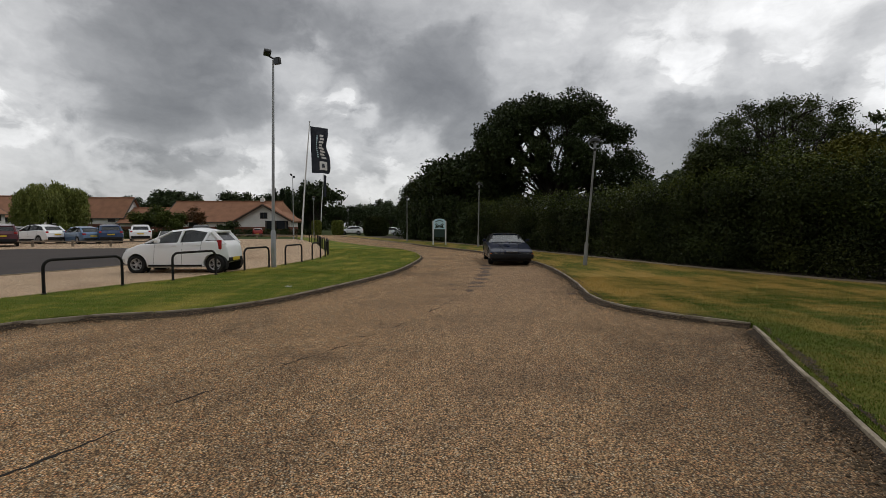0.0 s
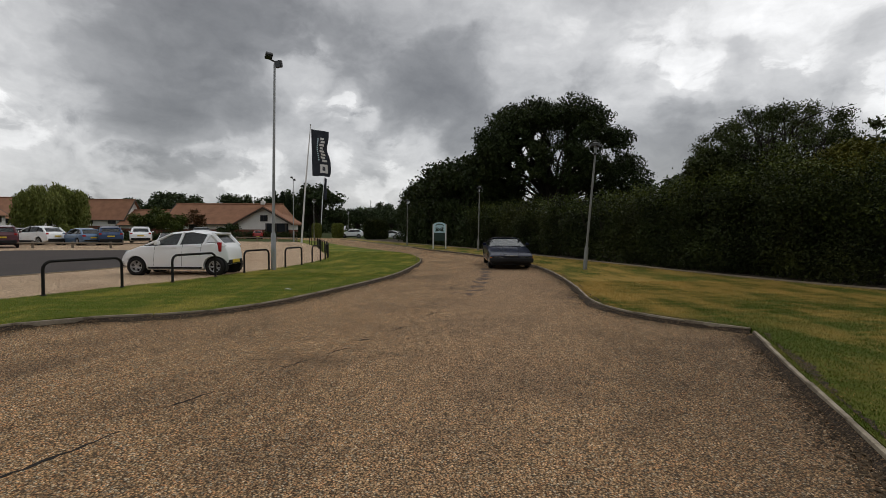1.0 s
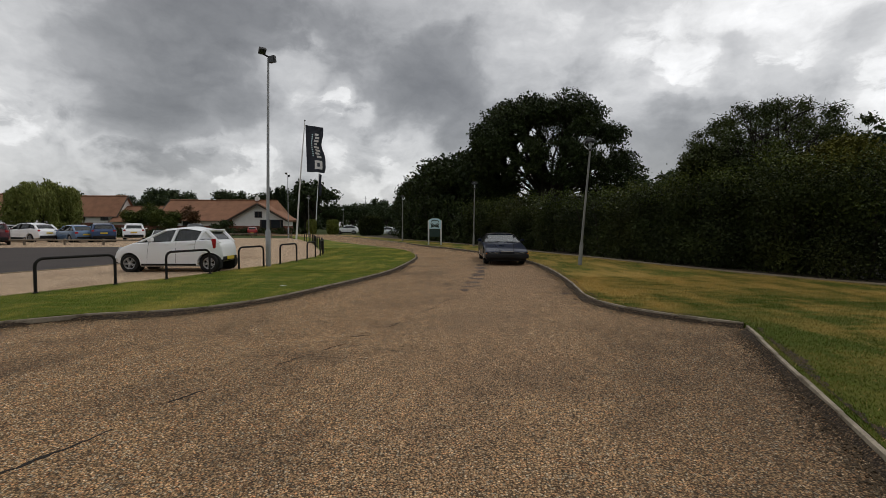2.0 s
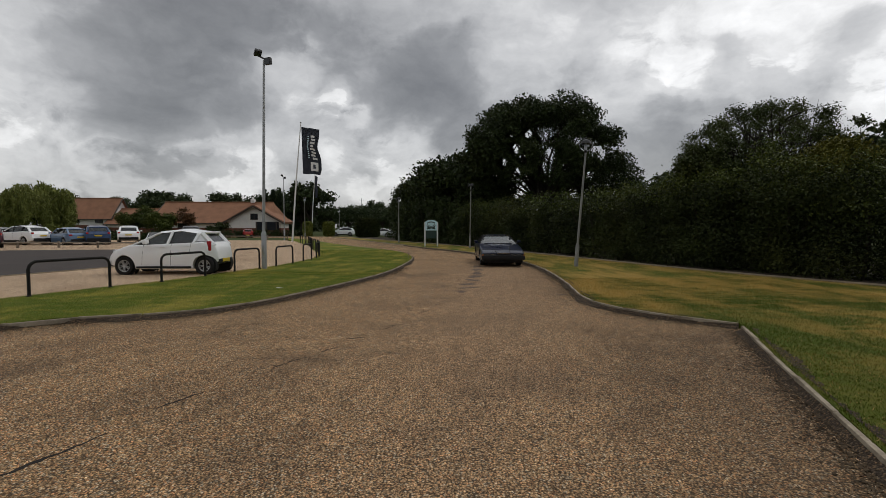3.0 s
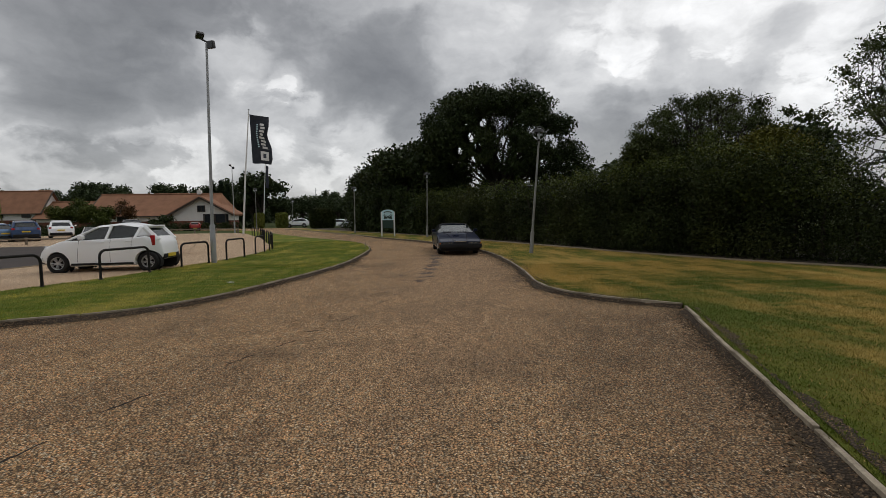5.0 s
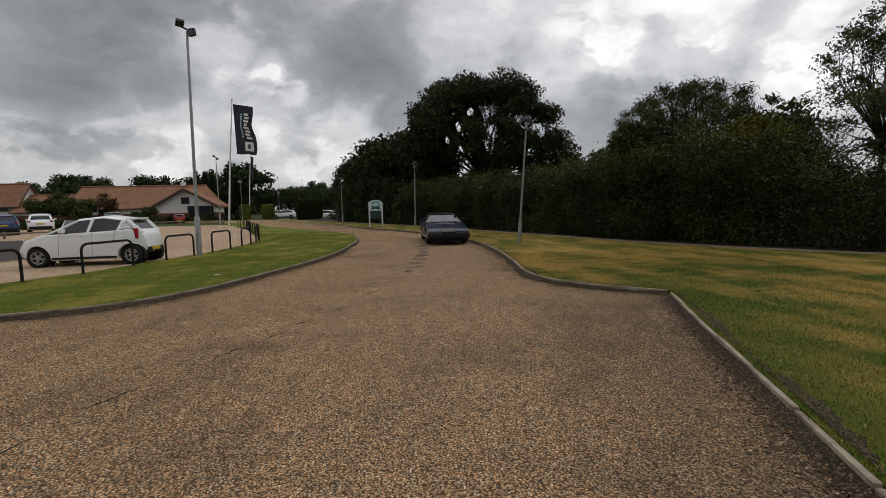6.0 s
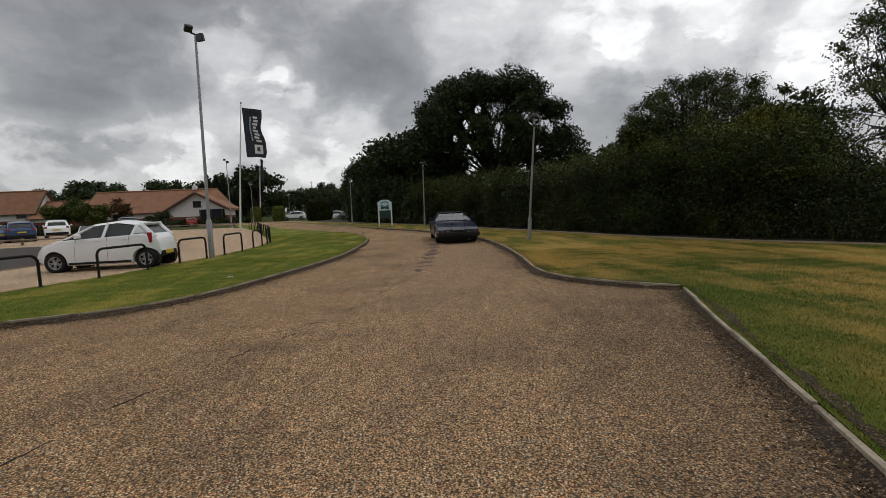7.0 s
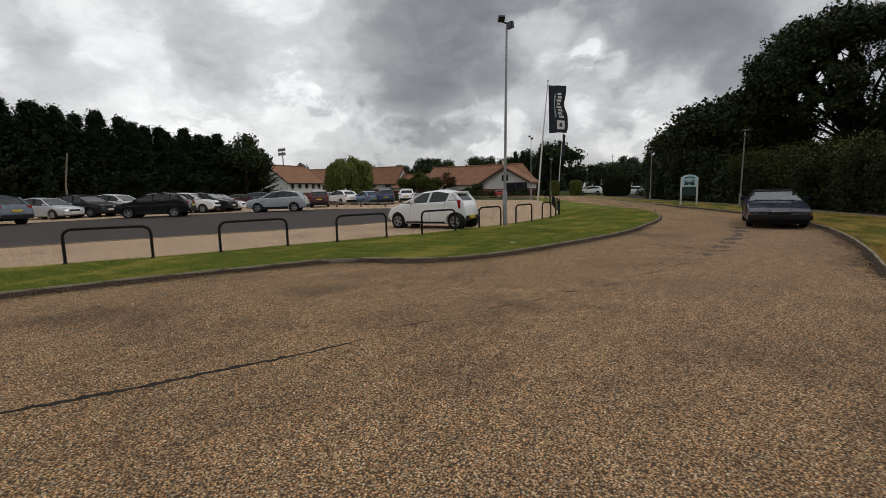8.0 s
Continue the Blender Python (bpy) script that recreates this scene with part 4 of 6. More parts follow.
flat = np.sqrt(1 - rise**2)
dome = np.stack([np.cos(turn) * flat * 3.0, np.sin(turn) * flat * 2.3, 3.72 + rise * 2.45], 1) + r.normal(0, 0.16, (120, 3))
ASH = np.hstack([dome, r.uniform(0.30, 0.52, (120, 1)) * np.array([[1, 1, 0.8]])]).tolist()
tree("ash_tree", "rounded fine-leaved ash rising behind the hedge", (13.2, 18.4, 0), (0, 0, 2.2), 0.18, ASH, 46000, 0.048, M["ash"], 31, 0.0, 0.3, 0.1, limbs=40, slim=0.4)
tree("hawthorn_tree", "yellow-green hawthorn standing in the hedge", (12.6, 14.6, 0), (0, 0, 1.6), 0.12, crown_clumps(np.random.default_rng(9), 18, (0, 0, 3.1), (2.3, 1.6, 1.25), 0.55), 22000, 0.05, M["hawthorn"], 32, 0.1, 0.2, 0.2)
tree("hazel_tree", "dark green hazel leaning out of the hedge", (10.8, 18.3, 0), (0, 0, 1.5), 0.12, crown_clumps(np.random.default_rng(10), 18, (0, 0, 3.4), (1.5, 1.3, 1.7), 0.6), 14000, 0.07, M["hedge"], 33, 0.15, 0.2, 0.2)
r = np.random.default_rng(14)
OPEN = [(float(a), float(b), float(c), 0.55, 0.5, 0.36) for a, b, c in zip(r.normal(0, 1.15, 90), r.normal(0, 0.9, 90), r.uniform(1.8, 7.3, 90))]
OPEN = [(x * (1.25 - z * 0.09), y, z, *rest) for x, y, z, *rest in OPEN]
tree("young_tree", "thin open-branched young tree with drooping leaves", (15.6, 12.6, 0), (0.1, 0, 3.2), 0.07, OPEN, 19000, 0.05, M["ash"], 35, 0.32, 0.6, 0.1, limbs=70)
tree("young_tree", "small spindly tree showing above the hedge", (14.6, 15.6, 0), (0.1, 0, 2.6), 0.09, [(x * 0.8, y, z * 0.72, 0.35, 0.35, 0.25) for x, y, z, *_ in OPEN[:24]], 4500, 0.065, M["ash"], 36, 0.2, 0.4, 0.1, limbs=24)


def conifer(name, label, m, height, width, seed, group):
    """A tall cypress: a straight stem with tiers of upswept sprays and a pointed, ragged top."""
    rng = np.random.default_rng(seed)
    ob = thing(name, label, "tree", m, group)
    bm = bmesh.new()
    tube(bm, [(0, 0, -0.1), (0.05, 0, height * 0.5), (0, 0.05, height * 0.97)], [0.24, 0.14, 0.02], 7)
    part("trunk", bm, M["bark"], ob)
    boughs = 150
    start = rng.uniform(0.03, 0.99, boughs) ** 0.8
    turn = rng.uniform(0, 2 * math.pi, boughs)
    reach = width * np.where(start < 0.35, 0.85 + start * 0.5, (1 - start) ** 1.15 * 1.45 + 0.03) * rng.uniform(0.55, 1.35, boughs)
    n = 11000
    k = rng.integers(0, boughs, n)
    t = rng.uniform(0.15, 1.0, n) ** 0.7
    off = rng.normal(0, 1, (n, 3)) * (0.26 * (1.06 - t))[:, None]
    far = reach[k] * t
    p = np.stack([np.cos(turn[k]) * far, np.sin(turn[k]) * far, start[k] * height * 0.97 + far * (0.12 + 0.45 * t * t)], 1) + off
    quads("crown", leaves(p, 0.135, rng, -1.2, 0.36), M["conifer"], ob)
    return ob


GROUP = "cypress belt behind the car park"
kinds = [conifer("cypress_tree", "tall dense dark cypress in a shelter belt", pose(-57, 4 + 3 * k, 0), 10.6, 1.9, 70 + k, GROUP) for k in range(3)]
rng = np.random.default_rng(77)
for k in range(52):
    f = k / 51
    x, y = -55.5 - 3.0 * f + rng.normal(0, 0.5), 12.5 + 34.0 * f + rng.normal(0, 0.3)
    s = (1.03 - 0.20 * f) * rng.uniform(0.84, 1.10)
    copy_thing(kinds[k % 3], pose(x, y, 0, rng.normal(0, 1.5), rng.normal(0, 1.5), rng.uniform(0, 360)) @ Matrix.Diagonal((1.75, 1.75, s, 1)))
for k in range(14):
    copy_thing(kinds[k % 3], pose(-62 - rng.uniform(0, 3), -8 + 4.2 * k, 0, 0, 0, rng.uniform(0, 360)) @ Matrix.Diagonal((1.4, 1.4, rng.uniform(0.8, 0.95), 1)))
for k in range(12):
    copy_thing(kinds[k % 3], pose(-55 - 6.5 * k * 0.35, -14 + 1.9 * k, 0, 0, 0, rng.uniform(0, 360)) @ Matrix.Diagonal((1.2, 1.2, rng.uniform(0.8, 0.98), 1)))
tree("broadleaf_tree", "bushy dark tree at the end of the cypress belt", (-55.8, 43.6, 0), (0, 0, 2.5), 0.3, crown_clumps(np.random.default_rng(41), 26, (0, 0, 5.0), (3.2, 3.2, 4.6), 1.6), 14000, 0.22, M["far"], 42, 0.05, 0.2, 0.2)

rng = np.random.default_rng(50)
wl = thing("willow_tree", "weeping willow with trailing pale green branches", "tree", pose(-55.6, 65.0, 0) @ Matrix.Diagonal((1.05, 1.05, 1.06, 1)))
bm = bmesh.new()
grow_trunk(bm, (0, 0, 0), (0, 0, 2.6), 0.35, [(float(3 * math.cos(a)), float(3 * math.sin(a)), 5.6) for a in np.linspace(0, 6.28, 9)[:-1]], rng)
part("trunk", bm, M["bark"], wl)
n = 26000
strand, bunch = rng.integers(0, 420, n), rng.integers(0, 46, 420)
ang = rng.uniform(0, 6.283, 46)[bunch] + rng.normal(0, 0.15, 420)
rad = np.clip(np.sqrt(rng.uniform(0.05, 1, 46))[bunch] * 3.8 + rng.normal(0, 0.3, 420), 0.1, 4.1)
top = 7.2 - 1.8 * (rad / 3.9) ** 2 + rng.normal(0, 0.4, 46)[bunch] + rng.normal(0, 0.15, 420)
low = rng.uniform(0.9, 3.2, 420)
fall = rng.uniform(0, 1, n)
z = top[strand] - fall * (top - low)[strand]
p = np.stack([np.cos(ang[strand]) * (rad[strand] + 0.35 * fall) + rng.normal(0, 0.16, n), np.sin(ang[strand]) * (rad[strand] + 0.35 * fall) + rng.normal(0, 0.16, n), z], 1)
quads("crown", leaves(p, 0.20, rng, 2.5, 0.3), M["willow"], wl)


def shrub(name, label, at, radii, count, size, mat, seed):
    rng = np.random.default_rng(seed)
    ob = thing(name, label, "shrub", pose(*at))
    rx, ry, rz = radii
    clumps = [(c[0], c[1], max(c[2], 0.3), *c[3:]) for c in crown_clumps(rng, 12, (0, 0, rz), (rx, ry, rz), min(radii) * 0.5)]
    bm = bmesh.new()
    grow_trunk(bm, (0, 0, 0), (0, 0, rz * 0.5), 0.07, [c[:3] for c in clumps[:7]], rng, 6)
    part("stems", bm, M["bark"], ob)
    quads("foliage", leaves(in_clumps(clumps, count, rng, 0.2), size, rng, 0.1), mat, ob)
    return ob


shrub("shrub", "wide dark green shrub with reddish leaves on top", (-40.4, 66.5, 0), (5.2, 2.6, 2.3), 14000, 0.14, M["pale_leaves"], 51)
shrub("shrub", "reddish-leaved shrub beside the hall roof", (-36.9, 67.5, 0), (1.9, 1.6, 2.4), 1600, 0.16, M["copper"], 57)
shrub("shrub", "clipped dome of dark evergreen by the hall", (-36.0, 77.0, 0), (1.8, 1.8, 1.25), 2000, 0.16, M["oak"], 52)
shrub("shrub", "round yellow-green bush under the willow", (-48.8, 60.0, 0), (1.0, 1.0, 1.0), 900, 0.13, M["topiary"], 53)


def clipped(name, label, m, half, count, size, mat, seed, boxy):
    """A closely clipped bush: a dense skin of small leaves on a drum (boxy 2) or a block (boxy 8), over a short stem."""
    rng = np.random.default_rng(seed)
    ob = thing(name, label, "shrub", m)
    bm = bmesh.new()
    tube(bm, [(0, 0, -0.05), (0, 0, half[2])], [0.12, 0.08], 8)
    part("stem", bm, M["bark"], ob)
    way = rng.uniform(-1, 1, (count, 3))
    round_ = (np.abs(way[:, 0]) ** boxy + np.abs(way[:, 1]) ** boxy) ** (1 / boxy)
    full = (round_ ** 5 + np.abs(way[:, 2]) ** 5) ** 0.2
    skin = way / full[:, None] * rng.uniform(0.86, 1.03, (count, 1)) * np.array(half)
    quads("foliage", leaves(skin + (0, 0, half[2] + 0.05), size, rng, 0.1), mat, ob)
    return ob


clipped("shrub", "clipped olive green topiary drum", pose(-22.8, 83.0, 0), (0.85, 0.85, 1.3), 5000, 0.12, M["topiary"], 54, 2)
clipped("shrub", "clipped bright green topiary drum", pose(-19.2, 83.8, 0), (1.05, 1.05, 1.3), 6000, 0.12, M["topiary"], 55, 2)
clipped("hedge", "square-cut dark hedge block at the bend", pose(-10.7, 73.5, 0, 0, 0, 8), (1.9, 1.1, 1.5), 16000, 0.12, M["hedge"], 56, 8)
hd = curve_through([(-49.0, 62.0), (-40.0, 62.0), (-31.0, 76.0), (-24.0, 84.0)], 0.6)
hedge("hedge", "low dark hedge along the far side of the car park", hd, 44, [(0, 1.2), (1, 1.2)], 1.0, 9000, 0.14, M["oak"], 58, (0.3, 0.9))

FAR = "woodland beyond the buildings"
far_kinds = []
for k in range(4):
    r = np.random.default_rng(200 + k)
    far_kinds.append(tree("woodland_or_added_tree", "dark broadleaf tree, distant woodland plus an unseen added row", (-20 + 9 * k, 150 + 6 * k, 0), (0, 0, 3), 0.35, crown_clumps(r, 16, (0, 0, 6.0), (4.2, 4.2, 5.4), 1.9), 5000, 0.33, M["far"], 210 + k, 0.1, 0.2, 0.2, FAR))
rng = np.random.default_rng(300)
for x, y, s in [(-28.6, 106, 1.14), (-30.9, 108, 0.85), (-24.3, 107, 0.6), (-22, 118, 0.62), (-17.5, 120, 0.6), (-13, 116, 0.66), (-20, 126, 0.72), (-30, 128, 0.6), (-36, 126, 0.9), (-42, 124, 1.05), (-47, 125, 0.95), (-52, 128, 1.05), (-58, 128, 1.0), (-72, 128, 1.08),
                (-64, 126, 0.85), (-80, 132, 1.1), (-86, 128, 0.9), (-10, 104, 0.52), (-7, 94, 0.5), (-4, 104, 0.72), (2, 96, 1.0), (-14, 98, 0.42), (-96, 122, 0.95), (-104, 116, 0.9), (-112, 108, 0.95), (-118, 100, 0.9), (-98, 100, 0.75), (-90, 104, 0.8),
                # the last eight are unseen, added behind the view to darken car reflections
                (24, 52, 0.75), (30, 46, 0.8), (24, 32, 0.5), (34, 36, 0.8), (40, -12, 0.8), (-17, -19, 1.2), (-9, -23, 1.35), (-2, -21, 1.25), (5, -24, 1.4), (12, -21, 1.25), (20, -24, 1.3), (-26, -22, 1.2), (28, -20, 1.2)]:
    copy_thing(far_kinds[int(rng.integers(0, 4))], pose(x, y, 0, 0, 0, rng.uniform(0, 360)) @ Matrix.Diagonal((s * rng.uniform(0.9, 1.2), s * rng.uniform(0.9, 1.2), s, 1)))
for k in range(7):
    copy_thing(kinds[k % 3], pose(-45 + k * 1.9 + rng.normal(0, 0.4), 118, 0, 0, 0, rng.uniform(0, 360)) @ Matrix.Diagonal((1.2, 1.2, rng.uniform(0.9, 1.12), 1)))
rng = np.random.default_rng(400)
wood = []
for k in range(1300):
    # full circle: the part behind the view is unseen, added for darker reflections
    a = radians(rng.uniform(-180, 180))
    d = rng.uniform(190, 260)
    wood.append((d * math.sin(a), d * math.cos(a), rng.uniform(1, 8.5), 5, 5, 3.2))
tagged(quads("far_woodland", leaves(in_clumps(wood, 75000, rng, 0.3), 0.95, rng), M["far"], None, "continuous dark woodland along the horizon"), "", "woodland", "", "stuff")


# ---- street furniture ----
def floodlight_pole(name, label, m, height, lean=0.0, aim=30):
    ob = thing(name, label, "floodlight pole", m)
    bm = bmesh.new()
    tube(bm, [(0, 0, -0.1), (0, 0, 1.25), (0, 0, 1.32)], [0.085, 0.085, 0.056], 14)
    part("base_section", bm, M["galv"], ob)
    bm = bmesh.new()
    tube(bm, [(0, 0, 1.3), (lean * 0.5, 0, height * 0.6), (lean, 0, height)], [0.054, 0.046, 0.036], 12)
    part("pole", bm, M["galv"], ob)
    bm = bmesh.new()
    tube(bm, [(lean - 0.2, 0, height + 0.16), (lean + 0.18, 0, height - 0.04)], 0.03, 8)
    part("crossbar", bm, M["lamp_black"], ob)
    bm = bmesh.new()
    box(bm, (0.0, -0.088, 0.65), (0.1, 0.02, 0.36), None, 0.006)
    part("access_door", bm, M["galv"], ob)
    for s, tilt, turn in ((-1, 58, 35), (1, 8, -25)):
        spot = Matrix.Translation((lean + s * 0.17, -0.08, height + 0.08 - s * 0.14)) @ pose(0, 0, 0, tilt, 0, turn)
        bm = bmesh.new()
        box(bm, (0, 0, 0), (0.24, 0.10, 0.24), None, 0.02)
        for k in range(5):
            box(bm, (-0.09 + 0.045 * k, 0.06, 0), (0.012, 0.05, 0.20))
        bmesh.ops.transform(bm, matrix=spot, verts=bm.verts)
        lamp = part("floodlight", bm, M["lamp_black"], ob)
        bm = bmesh.new()
        box(bm, (0, -0.052, 0), (0.20, 0.012, 0.20))
        bmesh.ops.transform(bm, matrix=spot, verts=bm.verts)
        part("lens", bm, M["pane"], lamp, "dark glass")
    return ob


floodlight_pole("floodlight_pole", "tall galvanised pole with two black floodlights", pose(-5.98, 16.2, LAWN - 0.01), 7.2, 0.10)
floodlight_pole("floodlight_pole", "distant grey pole with two floodlights", pose(-18.2, 56.0, 0), 7.6, 0.0)


def lamp_post(name, label, m, height, lean):
    ob = thing(name, label, "street lamp", m, "globe lamps along the road")
    bm = bmesh.new()
    tube(bm, [(0, 0, -0.1), (lean * 0.18, 0, 0.78), (lean * 0.19, 0, 0.84)], [0.075, 0.07, 0.05], 12)
    part("base_section", bm, M["greyish"], ob)
    bm = bmesh.new()
    tube(bm, [(lean * 0.18, 0, 0.8), (lean, 0, height - 0.28)], [0.045, 0.034], 10)
    part("pole", bm, M["greyish"], ob)
    head = Matrix.Translation((lean, 0, height))
    bm = bmesh.new()
    lathe(bm, [(0.05, -0.30), (0.07, -0.25), (0.04, -0.20)], head, 14)
    part("collar", bm, M["lamp_black"], ob)
    bm = bmesh.new()
    lathe(bm, [(0.24 * math.sin(a), -0.24 * math.cos(a)) for a in np.linspace(0.25, math.pi - 0.05, 14)], head, 24)
    globe = part("globe", bm, M["globe"], ob, "smoked clear globe")
    bm = bmesh.new()
    lathe(bm, [(0.03, 0.19), (0.15, 0.13), (0.19, 0.03), (0.17, 0.01), (0.06, 0.05)], head, 20)
    part("reflector", bm, M["lamp_black"], globe)
    bm = bmesh.new()
    lathe(bm, [(0.045, -0.2), (0.05, -0.05), (0.035, 0.06)], head, 12)
    part("bulb", bm, M["galv"], globe)
    bm = bmesh.new()
    tube(bm, [head @ Vector((0.245 * math.cos(a), 0, 0.245 * math.sin(a))) for a in np.linspace(0, 2 * math.pi, 33)], 0.012, 6, False)
    part("rim", bm, M["lamp_black"], globe)
    return ob


lamp_post("street_lamp", "leaning grey lamp post with a smoked globe on the dry lawn", pose(5.26, 17.0, LAWN), 4.5, 0.31)
lamp_post("street_lamp", "grey lamp post with a dark globe before the hedge", pose(2.53, 33.0, LAWN), 4.4, 0.05)
lamp_post("street_lamp", "distant grey lamp post with a globe on the verge", pose(-3.55, 45.5, LAWN), 4.25, 0.0)
lamp_post("street_lamp", "far-off lamp post beside the clipped bushes", pose(-20.0, 97.0, 0), 5.2, 0.0)
lamp_post("street_lamp", "far-off lamp post beyond the flagpoles", pose(-17.4, 62.0, 0), 5.4, 0.0)


def flagpole(name, label, m, height, lean, flag):
    ob = thing(name, label, "flagpole", m, "flagpoles by the car park")
    bm = bmesh.new()
    tube(bm, [(0, 0, -0.1), (lean * 0.5 - 0.05, 0, height * 0.5), (lean, 0, height)], [0.10, 0.075, 0.045], 10)
    part("pole", bm, M["white"], ob)
    bm = bmesh.new()
    lathe(bm, [(0.01, 0.0), (0.09, 0.05), (0.09, 0.12), (0.01, 0.18)], Matrix.Translation((lean, 0, height)), 12)
    part("finial", bm, M["galv"], ob)
    w, h = flag
    bm = bmesh.new()
    rows, cols = 16, 8
    top = height - 0.35

    def cloth(u, v):
        wave = 0.16 * math.sin(u * 5.5 + v * 2.2) * u + 0.10 * math.sin(v * 9 + u * 3) * u
        belly = 1.0 - 0.17 * math.exp(-(((v - 0.40) / 0.17) ** 2)) + 0.05 * v - 0.10 * max(v - 0.9, 0) * 10 * u * u
        return Vector((lean * (1 - v * h / height) + 0.05 + 0.28 * w * v + w * u * belly, wave, top - h * v - 0.06 * u * h * (1 - 0.6 * v) - 0.02 * math.sin(u * 9)))

    grid = [[bm.verts.new(cloth(c / cols, r / rows)) for c in range(cols + 1)] for r in range(rows + 1)]
    for r in range(rows):
        for c in range(cols):
            bm.faces.new((grid[r][c], grid[r][c + 1], grid[r + 1][c + 1], grid[r + 1][c]))
    bmesh.ops.solidify(bm, geom=bm.faces[:], thickness=0.012)
    banner = part("banner", bm, M["banner"], ob, "dark grey cloth banner, rippling")

    def mark(u0, u1, v0, v1, title, mat):
        bm = bmesh.new()
        g = [[bm.verts.new(cloth(u0 + (u1 - u0) * a / 3, v0 + (v1 - v0) * b / 4) + Vector((0, -0.03, 0))) for a in range(4)] for b in range(5)]
        for b in range(4):
            for a in range(3):
                bm.faces.new((g[b][a], g[b][a + 1], g[b + 1][a + 1], g[b + 1][a]))
        part(title, bm, mat, banner)

    if w > 1.5:
        mark(0.44, 0.84, 0.74, 0.93, "white_square", M["white"])
        mark(0.56, 0.72, 0.79, 0.88, "square_mark", M["banner"])
        for k in range(8):
            mark(0.52 + 0.05 * (k % 2), 0.82 - 0.07 * (k % 3 == 0), 0.16 + 0.068 * k, 0.205 + 0.068 * k, "letter_bar", M["white"])
        for k in range(11):
            mark(0.34, 0.42, 0.18 + 0.045 * k, 0.205 + 0.045 * k, "small_letter_bar", M["sign_blue"])
    return ob


flagpole("flagpole", "leaning white flagpole with a dark vertical banner", pose(-15.1, 49.0, LAWN), 12.4, 1.05, (1.9, 4.9))
flagpole("flagpole", "distant white flagpole with a furled dark banner", pose(-24.0, 90.0, 0), 12.0, 0.8, (0.5, 4.2))

# sign board on two posts
ob = thing("sign_board", "pale blue arched sign on two white posts", "sign", pose(-0.28, 36.2, LAWN))
for s in (-1, 1):
    bm = bmesh.new()
    box(bm, (s * 0.49, 0, 0.9), (0.11, 0.11, 2.0), None, 0.012)
    part("post", bm, M["white"], ob)
bm = bmesh.new()
arch = [(-0.47, 1.24), (0.47, 1.24), (0.47, 1.90)] + [(0.44 * math.cos(a) * 1.0, 1.90 + 0.17 * math.sin(a)) for a in np.linspace(0.15, math.pi - 0.15, 12)] + [(-0.47, 1.90)]
panel(bm, [(x, -0.06, z) for x, z in arch], 0.05)
board = part("board", bm, M["sign_blue"], ob, smooth=0)
bm = bmesh.new()
tube(bm, [(0.47, -0.06, 1.9)] + [(0.47 * math.cos(a), -0.06, 1.90 + 0.2 * math.sin(a)) for a in np.linspace(0.0, math.pi, 14)] + [(-0.47, -0.06, 1.9)], 0.035, 6)
part("arch_trim", bm, M["white"], board)
bm = bmesh.new()
panel(bm, [(-0.42, -0.04, 0.62), (0.42, -0.04, 0.62), (0.42, -0.04, 1.22), (-0.42, -0.04, 1.22)], 0.04)
part("lower_panel", bm, M["sign_green"], ob, "dark green lower panel")
for s in (-1, 1):
    bm = bmesh.new()
    panel(bm, [(0, -0.07, 1.42), (s * 0.36, -0.07, 1.68), (s * 0.28, -0.07, 1.50), (s * 0.34, -0.07, 1.34), (s * 0.1, -0.07, 1.36)], -0.012 * s)
    part("emblem_wing", bm, M["sign_green"], board, smooth=0)
for s in (-1, 1):
    bm = bmesh.new()
    tube(bm, [(-0.30 * s, -0.075, 1.33), (0.0, -0.085, 1.50), (0.30 * s, -0.075, 1.72)], [0.02, 0.035, 0.015], 6)
    part("emblem_bar", bm, M["sign_green"], board)
bm = bmesh.new()
tube(bm, [(0.33 * math.cos(a), -0.07, 1.74 + 0.17 * math.sin(a)) for a in np.linspace(0.35, math.pi - 0.35, 9)], 0.035, 6)
part("letter_bar", bm, M["sign_green"], board)


def hoop(label, a, b, height=0.72):
    """A bent-tube hoop barrier from a to b on the ground."""
    ob = thing("hoop_barrier", label, "barrier", None, "hoop barriers along the car park")
    a, b = Vector((*a, LAWN)), Vector((*b, LAWN))
    u, r = (b - a).normalized(), 0.17
    pts = [a - Vector((0, 0, 0.15)), a + Vector((0, 0, height - r))]
    for t in np.linspace(0.3, 1.25, 5):
        pts.append(a + u * r * (1 - math.cos(t * 1.256)) + Vector((0, 0, height - r + r * math.sin(t * 1.256))))
    pts.append(a + u * r + Vector((0, 0, height)))
    pts += [b - u * r + Vector((0, 0, height))]
    for t in np.linspace(1.25, 0.3, 5):
        pts.append(b - u * r * (1 - math.cos(t * 1.256)) + Vector((0, 0, height - r + r * math.sin(t * 1.256))))
    pts += [b + Vector((0, 0, height - r)), b - Vector((0, 0, 0.15))]
    bm = bmesh.new()
    tube(bm, pts, 0.031, 10)
    part("hoop", bm, M["black_steel"], ob)
    for p in (a, b):
        bm = bmesh.new()
        lathe(bm, [(0.06, -0.01), (0.055, 0.012), (0.033, 0.03)], Matrix.Translation(p), 12)
        part("foot_collar", bm, M["black_steel"], ob)
    return ob


